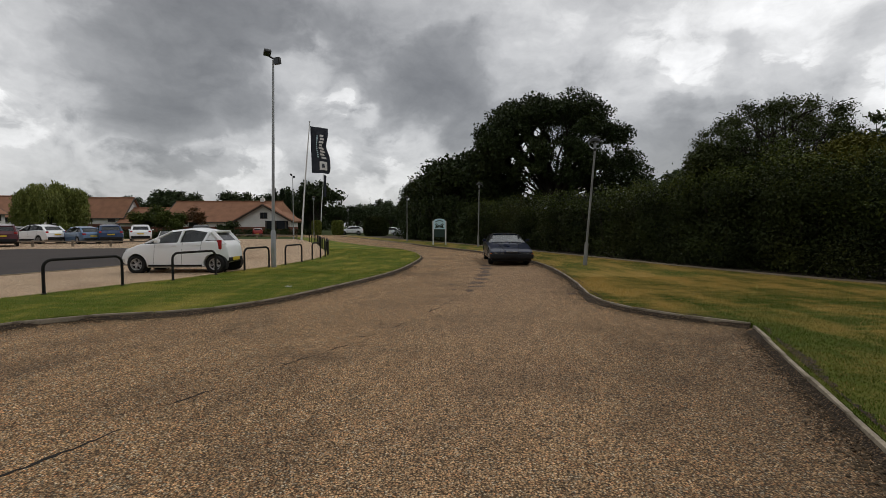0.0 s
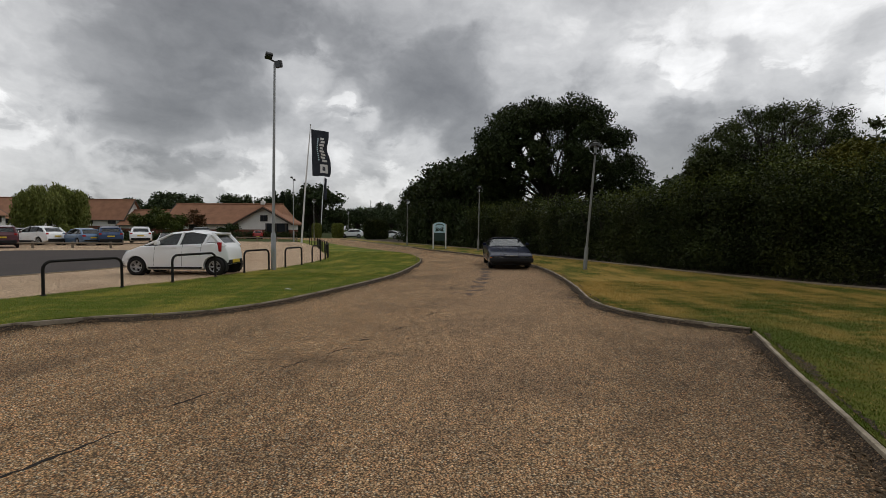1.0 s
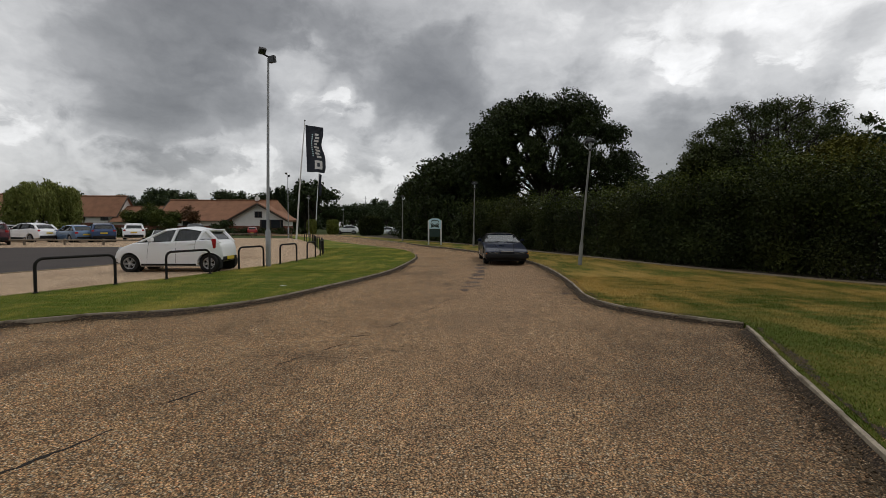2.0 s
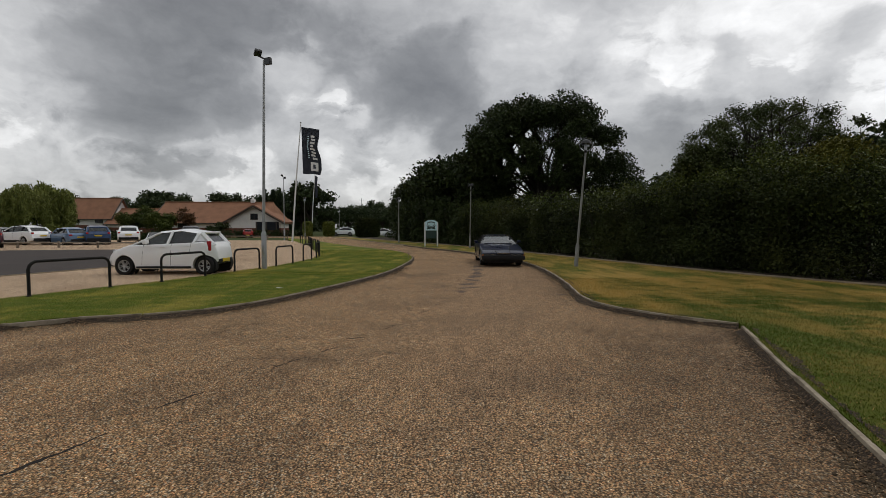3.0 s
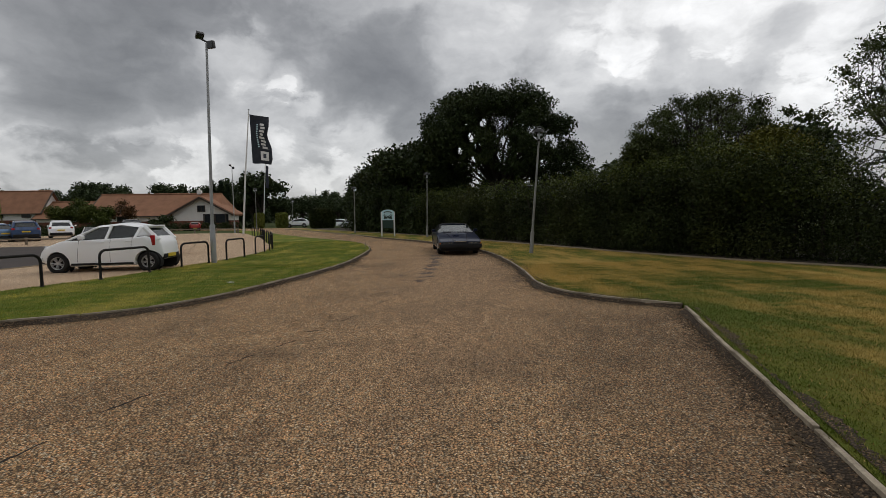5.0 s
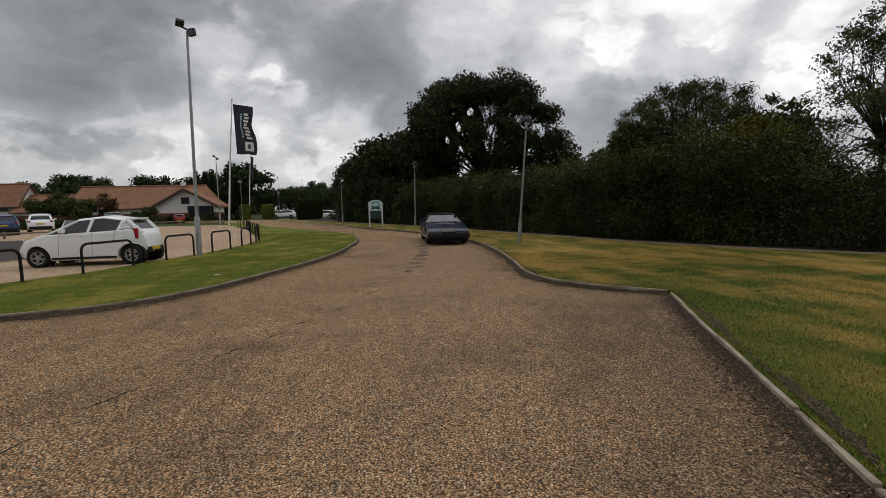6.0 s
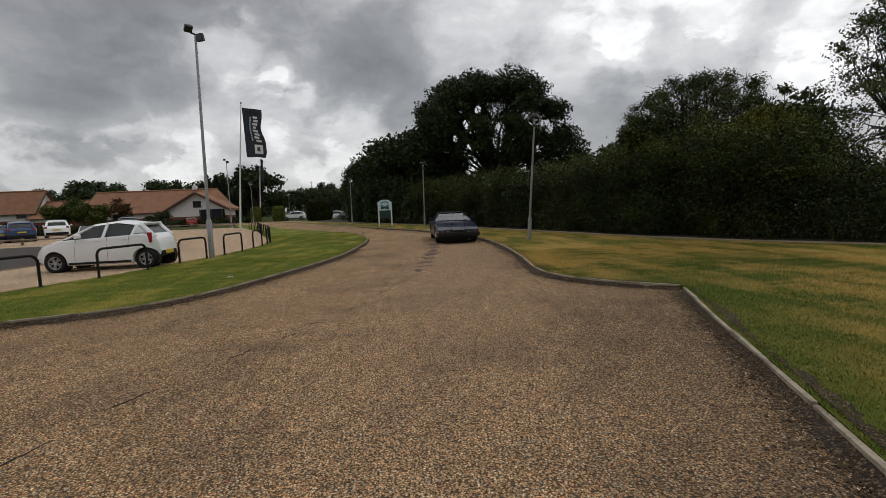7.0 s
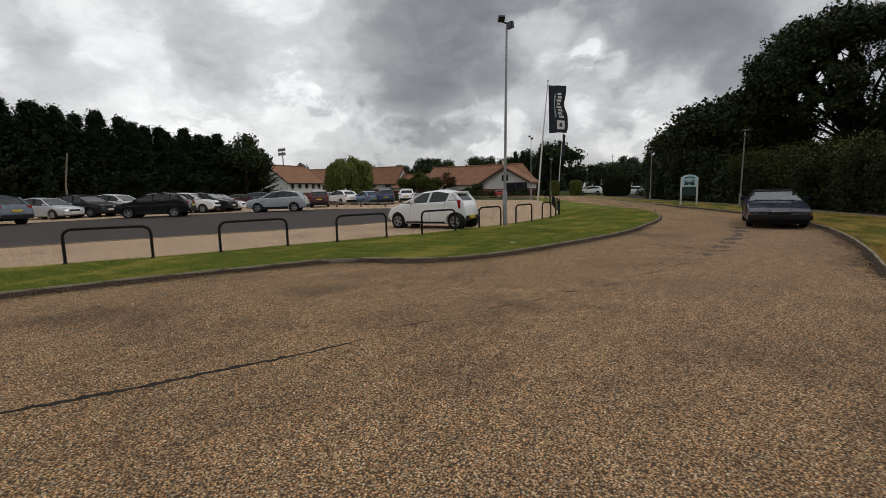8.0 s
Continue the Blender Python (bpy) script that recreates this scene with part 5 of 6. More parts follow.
for a, b in [((-13.4, 1.0), (-12.6, 2.4)), ((-11.16, 4.34), (-10.29, 5.65)), ((-9.61, 6.86), (-9.05, 8.43)), ((-8.41, 9.63), (-7.79, 11.12)), ((-7.2, 12.2), (-6.76, 13.62)), ((-6.48, 14.96), (-6.13, 16.15)), ((-5.91, 17.2), (-5.71, 18.55)),
             ((-5.67, 19.9), (-5.58, 20.9)), ((-5.62, 21.9), (-5.75, 22.9)), ((-5.9, 23.6), (-6.25, 24.9)), ((-6.6, 26.2), (-7.0, 27.6)), ((-7.4, 28.7), (-7.85, 30.0)), ((-8.3, 31.3), (-8.7, 32.6)), ((-9.1, 33.9), (-9.5, 35.2)), ((-9.95, 36.6), (-10.4, 38.0)), ((-10.9, 39.4), (-11.4, 40.7)), ((-12.0, 42.0), (-12.6, 43.4))]:
    hoop("black steel hoop barrier at the lawn's edge", a, b)


def knee_rail(label, points, height=0.5):
    ob = thing("knee_rail_fence", label, "fence")
    line = curve_through(points, 2.75)
    for x, y in line:
        bm = bmesh.new()
        box(bm, (x, y, height / 2), (0.12, 0.12, height + 0.1), None, 0.015)
        part("post", bm, M["timber"], ob)
    for (x, y), (u, v) in zip(line, line[1:]):
        bm = bmesh.new()
        tube(bm, [(x, y - 0.07, height - 0.06), (u, v - 0.07, height - 0.06)], 0.055, 6)
        part("rail", bm, M["timber"], ob)
    return ob


knee_rail("low grey timber knee rail across the car park", [(-45.0, 27.5), (-38.0, 31.5), (-31.0, 33.2), (-24.0, 33.6), (-13.8, 33.2)])
knee_rail("low grey timber rail on the far grass strip", [(-33.0, 55.5), (-24.0, 55.0), (-15.6, 52.5)], 0.6)
ob = thing("telegraph_pole", "thin leaning wooden pole before the cypresses", "pole", pose(-45.9, 18.4, 0))
bm = bmesh.new()
tube(bm, [(0, 0, -0.1), (-0.05, 0, 2.5), (0.1, 0.3, 5.2)], [0.09, 0.08, 0.06], 8)
part("pole", bm, M["timber"], ob)
ob = thing("floodlight_mast", "distant mast with a square rack of floodlights", "mast", pose(-118.4, 107, 0))
bm = bmesh.new()
tube(bm, [(0, 0, 0), (0, 0, 15)], [0.3, 0.15], 8)
part("mast", bm, M["galv"], ob)
for dx in (-1, 0, 1):
    for dz in (0, 1.3):
        bm = bmesh.new()
        box(bm, (dx * 1.1, -0.3, 14.2 + dz), (0.8, 0.4, 0.9), None, 0.06)
        part("lamp", bm, M["greyish"], ob)
for x, y, h in [(-24.5, 155, 11.5), (-22.0, 150, 10.0)]:
    ob = thing("aerial_mast", "thin distant aerial mast above the trees", "mast", pose(x, y, 0))
    bm = bmesh.new()
    tube(bm, [(0, 0, 0), (0, 0, h)], [0.12, 0.07], 6)
    box(bm, (0, 0, h - 0.6), (1.2, 0.08, 0.08))
    part("mast", bm, M["galv"], ob)

ob = thing("paper_scrap", "small crumpled white paper on the lawn", "litter", pose(-3.67, 10.87, LAWN) @ Matrix.Diagonal((0.65, 0.65, 0.65, 1)))
rng = np.random.default_rng(91)
bm = bmesh.new()
sheet = [[bm.verts.new((0.05 * i - 0.1, 0.04 * j - 0.06, float(rng.uniform(0.0, 0.035)))) for j in range(4)] for i in range(5)]
for i in range(4):
    for j in range(3):
        bm.faces.new((sheet[i][j], sheet[i + 1][j], sheet[i + 1][j + 1], sheet[i][j + 1]))
part("sheet", bm, M["white"], ob)
ob = thing("marker_stake", "thin dark stake at the tip of the lawn", "stake", pose(-1.25, 21.6, LAWN))
bm = bmesh.new()
tube(bm, [(0, 0, -0.05), (0.03, 0, 0.35)], 0.014, 6)
part("stake", bm, M["timber"], ob)


# ---- cars ----
def carved(name, bm, cutters, mat, parent, label=""):
    """A closed body with the cutters' shapes taken out of it."""
    tool = new("tool", mesh_of("tool", cutters, mat, 0))
    raw = new("raw", mesh_of("raw", bm, mat, 0))
    cut = raw.modifiers.new("cut", "BOOLEAN")
    cut.operation, cut.object, cut.solver = "DIFFERENCE", tool, "EXACT"
    bpy.context.view_layer.update()
    me = bpy.data.meshes.new_from_object(raw.evaluated_get(bpy.context.evaluated_depsgraph_get()))
    for old in (raw, tool):
        bpy.data.objects.remove(old)
    me.shade_smooth()
    me.set_sharp_from_angle(angle=radians(28))
    ob = new(name, me)
    ob.parent = parent
    return tagged(ob, label)


def add_wheel(parent, x, y, radius, style):
    """A wheel whose outer face looks away from the car's middle."""
    side = 1 if y > 0 else -1
    m = Matrix.Translation((x, y, radius)) @ pose(0, 0, 0, -90 * side, 0, 0)
    w, r = 0.105, radius
    bm = bmesh.new()
    lathe(bm, [(r * 0.64, -w), (r * 0.9, -w), (r * 0.985, -w * 0.75), (r, -w * 0.3), (r, w * 0.3), (r * 0.985, w * 0.75), (r * 0.9, w), (r * 0.66, w), (r * 0.64, w * 0.8), (r * 0.63, -w * 0.5)], m, 28, True)
    wheel = part("wheel", bm, M["tyre"], parent)
    bm = bmesh.new()
    if style == "disc":
        lathe(bm, [(0.02, w * 0.98), (r * 0.14, w * 1.0), (r * 0.17, w * 0.90), (r * 0.46, w * 0.98), (r * 0.60, w * 0.86), (r * 0.655, w * 0.98), (r * 0.66, w * 0.5), (r * 0.3, 0)], m, 32)
        rim = part("rim", bm, M["alloy"], wheel, "silver turbine-slotted wheel disc")
        for k in range(20):
            bm = bmesh.new()
            box(bm, (r * 0.55, 0, w * 0.96), (r * 0.13, r * 0.055, 0.03), None, 0.004)
            bmesh.ops.transform(bm, matrix=m @ pose(0, 0, 0, 0, 0, 18 * k), verts=bm.verts)
            part("slot", bm, M["trim"], rim)
    else:
        lathe(bm, [(r * 0.60, w * 0.92), (r * 0.665, w * 0.98), (r * 0.66, w * 0.3), (r * 0.60, w * 0.3)], m, 28, True)
        for k in range(5):
            spoke = bmesh.new()
            box(spoke, (r * 0.34, r * 0.07, w * 0.72), (r * 0.56, r * 0.08, 0.05), pose(0, 0, 0, 0, -6, 8), 0.008)
            box(spoke, (r * 0.34, -r * 0.07, w * 0.72), (r * 0.56, r * 0.08, 0.05), pose(0, 0, 0, 0, -6, -8), 0.008)
            bmesh.ops.transform(spoke, matrix=m @ pose(0, 0, 0, 0, 0, 72 * k + 10), verts=spoke.verts)
            temp = bpy.data.meshes.new("temp")
            spoke.to_mesh(temp)
            bm.from_mesh(temp)
            spoke.free()
            bpy.data.meshes.remove(temp)
        lathe(bm, [(r * 0.02, w * 0.95), (r * 0.15, w * 0.9), (r * 0.16, w * 0.4)], m, 16)
        rim = part("rim", bm, M["alloy"], wheel, "silver five-spoke alloy wheel")
        bm = bmesh.new()
        lathe(bm, [(r * 0.02, 0.0), (r * 0.60, 0.0), (r * 0.60, w * 0.25), (r * 0.02, w * 0.2)], m, 20)
        part("brake_disc", bm, M["trim"], wheel)


def car(name, label, m, paint_key, v, group=""):
    """A car: v gives its length, width, outlines (distance from the nose, height), wheels and fittings. Local x points ahead, the middle at 0."""
    L, W, ground = v["L"], v["W"], v.get("ground", 0.2)
    ob = thing(name, label, "car", m, group)
    top, R, seats = v["top"], v["R"], v.get("seats", "cabin")
    X = lambda s: L / 2 - s
    crest = lambda s: float(np.interp(s, [p[0] for p in top], [p[1] for p in top]))
    nose, tail, crown = v.get("nose", 0.10), v.get("tail", 0.07), v.get("crown", 0.03)

    def half(s):
        a, b = max(0.0, 1 - s / 0.75), max(0.0, 1 - (L - s) / 0.6)
        return W / 2 * (1 - nose * a**2 - tail * b**2)

    def floor(s):
        a, b = max(0.0, 1 - s / 0.6), max(0.0, 1 - (L - s) / 0.7)
        return ground + v.get("lift", 0.10) * a + 0.16 * b

    # lower body
    stops = sorted({0.0, 0.03, 0.12, 0.3, 0.6, L - 0.5, L - 0.25, L - 0.08, L - 0.02, L, *[p[0] for p in top], *np.linspace(0.8, L - 0.7, 9).tolist()})
    stops = [s for i, s in enumerate(stops) if i == 0 or s - stops[i - 1] > 0.015]
    sharp = v.get("sharp", False)
    body, rings = bmesh.new(), []
    for s in stops:
        h, z0, z1 = half(s), floor(s), crest(s)
        d = z1 - z0
        pts = [(0, z0), (0.86 * h, z0), (0.955 * h, z0 + 0.05), (0.985 * h, z0 + 0.28 * d), (h, z0 + 0.55 * d), (0.992 * h, z0 + 0.8 * d), (0.968 * h if not sharp else 0.975 * h, z1 - 0.03), (0.93 * h, z1), (0.5 * h, z1 + crown * 0.8)]
        ring = [Vector((X(s), y, z)) for y, z in pts] + [Vector((X(s), 0, z1 + crown))] + [Vector((X(s), -y, z)) for y, z in pts[:0:-1]]
        rings.append([body.verts.new(p) for p in ring])
    k = len(rings[0])
    for a, b in zip(rings, rings[1:]):
        for i in range(k):
            body.faces.new((a[i], a[(i + 1) % k], b[(i + 1) % k], b[i]))
    body.faces.new(rings[0])
    body.faces.new(rings[-1])
    cutters = bmesh.new()
    for s in v["wheels"]:
        for y in (-1, 1):
            turn = Matrix.Translation((X(s), y * W / 2, R)) @ pose(0, 0, 0, 90, 0, 0)
            lathe(cutters, [(R + 0.055, -0.26), (R + 0.055, 0.26)], turn, 28)
    shell = carved("body", body, cutters, M[paint_key], ob)
    for s in v["wheels"]:
        for y in (-1, 1):
            bm = bmesh.new()
            turn = Matrix.Translation((X(s), y * (half(s) - 0.20), R)) @ pose(0, 0, 0, 90, 0, 0)
            lathe(bm, [(R + 0.05, -0.10), (R + 0.05, 0.10), (R * 0.1, 0.10), (R * 0.1, -0.10)][0:4], turn, 24)
            bmesh.ops.delete(bm, geom=[f for f in bm.faces if f.calc_center_median().z < R * 0.45 and abs(f.normal.y) < 0.5], context="FACES")
            part("arch_liner", bm, M["trim"], ob)
            add_wheel(ob, X(s), y * (half(s) - 0.125), R, v.get("style", "alloy"))
    # cabin
    s0, s1, s2, s3 = v["cabin"]
    zr0, zr1, rw = v["roof"][0], v["roof"][1], v["roofwidth"] * W / 2
    peak = max(zr0, zr1) + v.get("roofcrown", 0.03)
    low = lambda s: crest(s) - 0.005
    lw = lambda s: 0.93 * half(s) - 0.01
    roofz = lambda s: float(np.interp(s, [s1, (s1 + s2) / 2, s2], [zr0, peak, zr1]))
    for y in (1, -1):
        rails = [("front_pillar", [(X(s0), y * lw(s0), low(s0)), (X(s1), y * rw, zr0)], 0.036), ("rear_pillar", [(X(s3), y * lw(s3) * 0.96, low(s3)), (X(s2), y * rw * 0.97, zr1)], v.get("rearpillar", 0.05))]
        for title, pts, r in rails:
            bm = bmesh.new()
            tube(bm, [Vector(pts[0]) - Vector((0, 0, 0.05)), pts[1]], [r * 1.15, r], 6)
            part(title, bm, M[v.get("pillar", paint_key)], ob)
        for sb, r in v["posts"]:
            bm = bmesh.new()
            zt = roofz(min(max(sb, s1), s2))
            sb2 = sb + v.get("rake", 0.06)
            tube(bm, [(X(sb), y * (lw(sb)), low(sb) - 0.03), (X(sb2), y * rw, roofz(min(max(sb2, s1), s2)))], r, 4)
            part("door_pillar", bm, M[v.get("post_mat", "trim")], ob)
        cuts = [s0] + [p[0] for p in v["posts"]] + [s3]
        for a, b in zip(cuts, cuts[1:]):
            ta, tb = max(a + v.get("rake", 0.06), s1) if a > s0 else s1, min(b + v.get("rake", 0.06), s2) if b < s3 else s2
            bm = bmesh.new()
            corners = [(X(a + 0.03), y * (lw(a) - 0.012), low(a)), (X(b - 0.03), y * (lw(b) * (0.96 if b == s3 else 1) - 0.012), low(b)), (X(tb), y * (rw - 0.012), roofz(tb)), (X(ta), y * (rw - 0.012), roofz(ta))]
            panel(bm, corners, 0.006)
            blind = v.get("blind", False) and b == s3
            part("quarter_panel" if blind else "side_window", bm, M[paint_key if blind else "glass"], ob, smooth=0)
        bm = bmesh.new()
        tube(bm, [(X(s), y * (lw(s) + 0.004), low(s) + 0.012) for s in np.linspace(s0 + 0.1, s3 - 0.1, 9)], 0.012, 5)
        part("waist_trim", bm, M[v.get("waist", "trim")], ob)
    bm = bmesh.new()
    panel(bm, [(X(s0 + 0.01), lw(s0) - 0.03, low(s0)), (X(s0 + 0.01), -lw(s0) + 0.03, low(s0)), (X(s1), -rw + 0.02, zr0), (X(s1), rw - 0.02, zr0)], 0.006)
    part("windscreen", bm, M[v.get("screen", "glass")], ob, smooth=0)
    bm = bmesh.new()
    panel(bm, [(X(s3 - 0.01), lw(s3) * 0.96 - 0.05, low(s3)), (X(s3 - 0.01), -lw(s3) * 0.96 + 0.05, low(s3)), (X(s2), -rw + 0.04, zr1), (X(s2), rw - 0.04, zr1)], 0.006)
    part("rear_window", bm, M["glass"], ob, smooth=0)
    bm = bmesh.new()
    ss, ys = np.linspace(s1 - 0.02, s2 + 0.03, 7), np.array([-1.02, -0.93, -0.6, 0, 0.6, 0.93, 1.02])
    grids = []
    for under in (0, 1):
        grids.append([[bm.verts.new((X(s), q * rw, roofz(s) + (0.028 * (1 - abs(q) ** 3) if abs(q) < 1 else -0.02) + (0.022 if not under and abs(q) < 1 else 0) - 0.05 * under * (abs(q) < 1))) for q in ys] for s in ss])
    for g in grids:
        for i in range(6):
            for j in range(6):
                bm.faces.new((g[i][j], g[i][j + 1], g[i + 1][j + 1], g[i + 1][j]))
    for i in range(6):
        for j in (0, 6):
            bm.faces.new((grids[0][i][j], grids[0][i + 1][j], grids[1][i + 1][j], grids[1][i][j]))
            bm.faces.new((grids[0][0 if j == 0 else 6][i], grids[0][0 if j == 0 else 6][i + 1], grids[1][0 if j == 0 else 6][i + 1], grids[1][0 if j == 0 else 6][i]))
    part("roof", bm, M[paint_key], ob, smooth=50)
    # inside
    bm = bmesh.new()
    zs = np.linspace(s0 + 0.1, s3 - 0.1, 7)
    for a, b in zip(zs, zs[1:]):
        for y in (1,):
            f = [bm.verts.new((X(a), lw(a) - 0.04, crest(a) + crown + 0.012)), bm.verts.new((X(a), -lw(a) + 0.04, crest(a) + crown + 0.012)), bm.verts.new((X(b), -lw(b) + 0.04, crest(b) + crown + 0.012)), bm.verts.new((X(b), lw(b) - 0.04, crest(b) + crown + 0.012))]
            bm.faces.new(f)
    part("cabin_lining", bm, M["cabin"], ob, smooth=0)
    sf = s0 + (s3 - s0) * v.get("seat_at", 0.42)
    for y in (0.34, -0.34):
        bm = bmesh.new()
        box(bm, (X(sf), y, crest(sf) + 0.13), (0.14, 0.46, 0.30), pose(0, 0, 0, 0, -14, 0), 0.04)
        seat = part("front_seat", bm, M[seats], ob)
        bm = bmesh.new()
        box(bm, (X(sf) - 0.05, y, crest(sf) + 0.32), (0.09, 0.24, 0.14), pose(0, 0, 0, 0, -14, 0), 0.03)
        part("headrest", bm, M[seats], seat)
    bm = bmesh.new()
    sr = s0 + (s3 - s0) * 0.72
    box(bm, (X(sr), 0, crest(sr) + 0.12), (0.14, 1.15, 0.26), pose(0, 0, 0, 0, -16, 0), 0.04)
    part("rear_seat", bm, M[seats], ob)
    at = v.get("mirror_at", 0.30)
    for y in (1, -1):
        bm = bmesh.new()
        box(bm, (X(s0 + at), y * (half(s0 + at) + 0.07), low(s0 + at) + 0.09), (0.12, 0.17, 0.12), None, 0.03)
        tube(bm, [(X(s0 + at - 0.04), y * lw(s0), low(s0 + at) + 0.02), (X(s0 + at - 0.01), y * (half(s0 + at) + 0.03), low(s0 + at) + 0.06)], 0.018, 6)
        part("door_mirror", bm, M[v.get("mirror", paint_key)], ob)
    # fittings: (name, s, y, z, length, width, height, material, mirrored)
    for title, s, y, z, a, b, c, mat, twin, *lab in v.get("bits", ()):
        for side in ((1, -1) if twin else (1,)):
            bm = bmesh.new()
            box(bm, (X(s), y * side, z), (a, b, c), None, min(a, b, c) * 0.3)
            part(title, bm, M[mat], ob, lab[0] if lab else "")
    for pts, r, mat in v.get("lines", ()):
        for side in (1, -1):
            bm = bmesh.new()
            tube(bm, [(X(s), side * y, crest(s) + crown * (1 - abs(y) / half(s)) + 0.004) for s, y in pts], r, 5)
            part("shut_line", bm, M[mat], shell)
    for s, z0, z1, lean in v.get("seams", ()):
        for side in (1, -1):
            bm = bmesh.new()
            zs = np.linspace(z0, z1, 6)
            tube(bm, [(X(s + lean * (z - z0)), side * (half(s) * float(np.interp((z - floor(s)) / (crest(s) - floor(s)), [0, 0.28, 0.55, 0.8, 0.97], [0.95, 0.985, 1.0, 0.992, 0.968])) - 0.003), z) for z in zs], 0.006, 5)
            part("door_gap", bm, M["trim"], shell)
    return ob


WEDGE = dict(L=5.28, W=1.79, ground=0.20, R=0.335, nose=0.03, tail=0.05, crown=0.015, lift=0.10, sharp=True, style="disc",
    top=[(0, 0.555), (0.05, 0.580), (0.35, 0.655), (0.7, 0.72), (1.2, 0.80), (1.95, 0.885), (2.2, 0.89), (4.4, 0.90), (5.2, 0.885), (5.28, 0.86)], wheels=(1.02, 3.94), cabin=(1.93, 2.68, 3.85, 4.55), roof=(1.225, 1.19), roofwidth=0.66, roofcrown=0.02, posts=((2.38, 0.016), (2.98, 0.024), (3.78, 0.02)),
    rake=0.05, rearpillar=0.055, screen="screen", mirror="blue_paint", pillar="trim", seats="hide", waist="chrome", seat_at=0.45, post_mat="trim",
    bits=[("bumper", 0.02, 0, 0.385, 0.16, 1.76, 0.19, "trim", False, "deep black front bumper"), ("air_dam", 0.16, 0, 0.25, 0.16, 1.62, 0.16, "trim", False), ("lamp_panel", 0.0, 0.57, 0.505, 0.03, 0.56, 0.085, "trim", True),
          ("headlamp", -0.012, 0.42, 0.505, 0.03, 0.20, 0.07, "lens", True), ("side_lamp", -0.012, 0.64, 0.505, 0.03, 0.17, 0.07, "lens", True), ("indicator", -0.004, 0.835, 0.49, 0.03, 0.07, 0.04, "amber_lens", True, "amber indicator lens"),
          ("grille", -0.01, 0, 0.515, 0.03, 0.50, 0.10, "trim", False), ("grille_surround", -0.014, 0, 0.572, 0.04, 0.52, 0.022, "chrome", False, "chrome grille bar"),
          ("number_plate", -0.075, 0, 0.40, 0.015, 0.52, 0.11, "trim", False, "dark front number plate"), ("side_strip", 2.5, 0.897, 0.56, 1.85, 0.014, 0.022, "chrome", True), ("sill_strip", 2.5, 0.878, 0.285, 2.0, 0.016, 0.045, "chrome", True, "bright sill strip"),
          ("wing_strip", 0.40, 0.878, 0.50, 0.55, 0.014, 0.02, "chrome", True), ("wing_badge", 0.28, 0.872, 0.43, 0.10, 0.012, 0.03, "chrome", True), ("lower_wing_strip", 0.40, 0.868, 0.33, 0.55, 0.014, 0.045, "chrome", True),
          ("door_handle", 2.85, 0.892, 0.80, 0.16, 0.025, 0.035, "chrome", True), ("rear_door_handle", 3.65, 0.892, 0.81, 0.14, 0.025, 0.035, "chrome", True), ("tail_lamp", 5.27, 0.6, 0.70, 0.03, 0.4, 0.12, "red_lens", True), ("rear_bumper", 5.27, 0, 0.47, 0.12, 1.7, 0.16, "trim", False),
          ("wiper", 1.99, 0.32, 0.905, 0.05, 0.62, 0.018, "trim", True), ("bonnet_vent", 1.72, 0.42, 0.866, 0.12, 0.2, 0.014, "trim", False), ("roof_line", 2.66, 0, 1.252, 0.03, 1.12, 0.012, "chrome", False)],
    lines=[([(0.06, 0.27), (0.6, 0.33), (1.2, 0.42), (1.7, 0.56)], 0.014, 'trim'), ([(0.50, 0.30), (0.50, 0.84)], 0.006, 'trim'), ([(1.88, 0.0), (1.80, 0.45), (1.74, 0.80)], 0.012, 'trim')],
    seams=[(2.15, 0.32, 0.86, 0.0), (3.05, 0.32, 0.88, 0.0), (3.72, 0.55, 0.88, 0.0)])
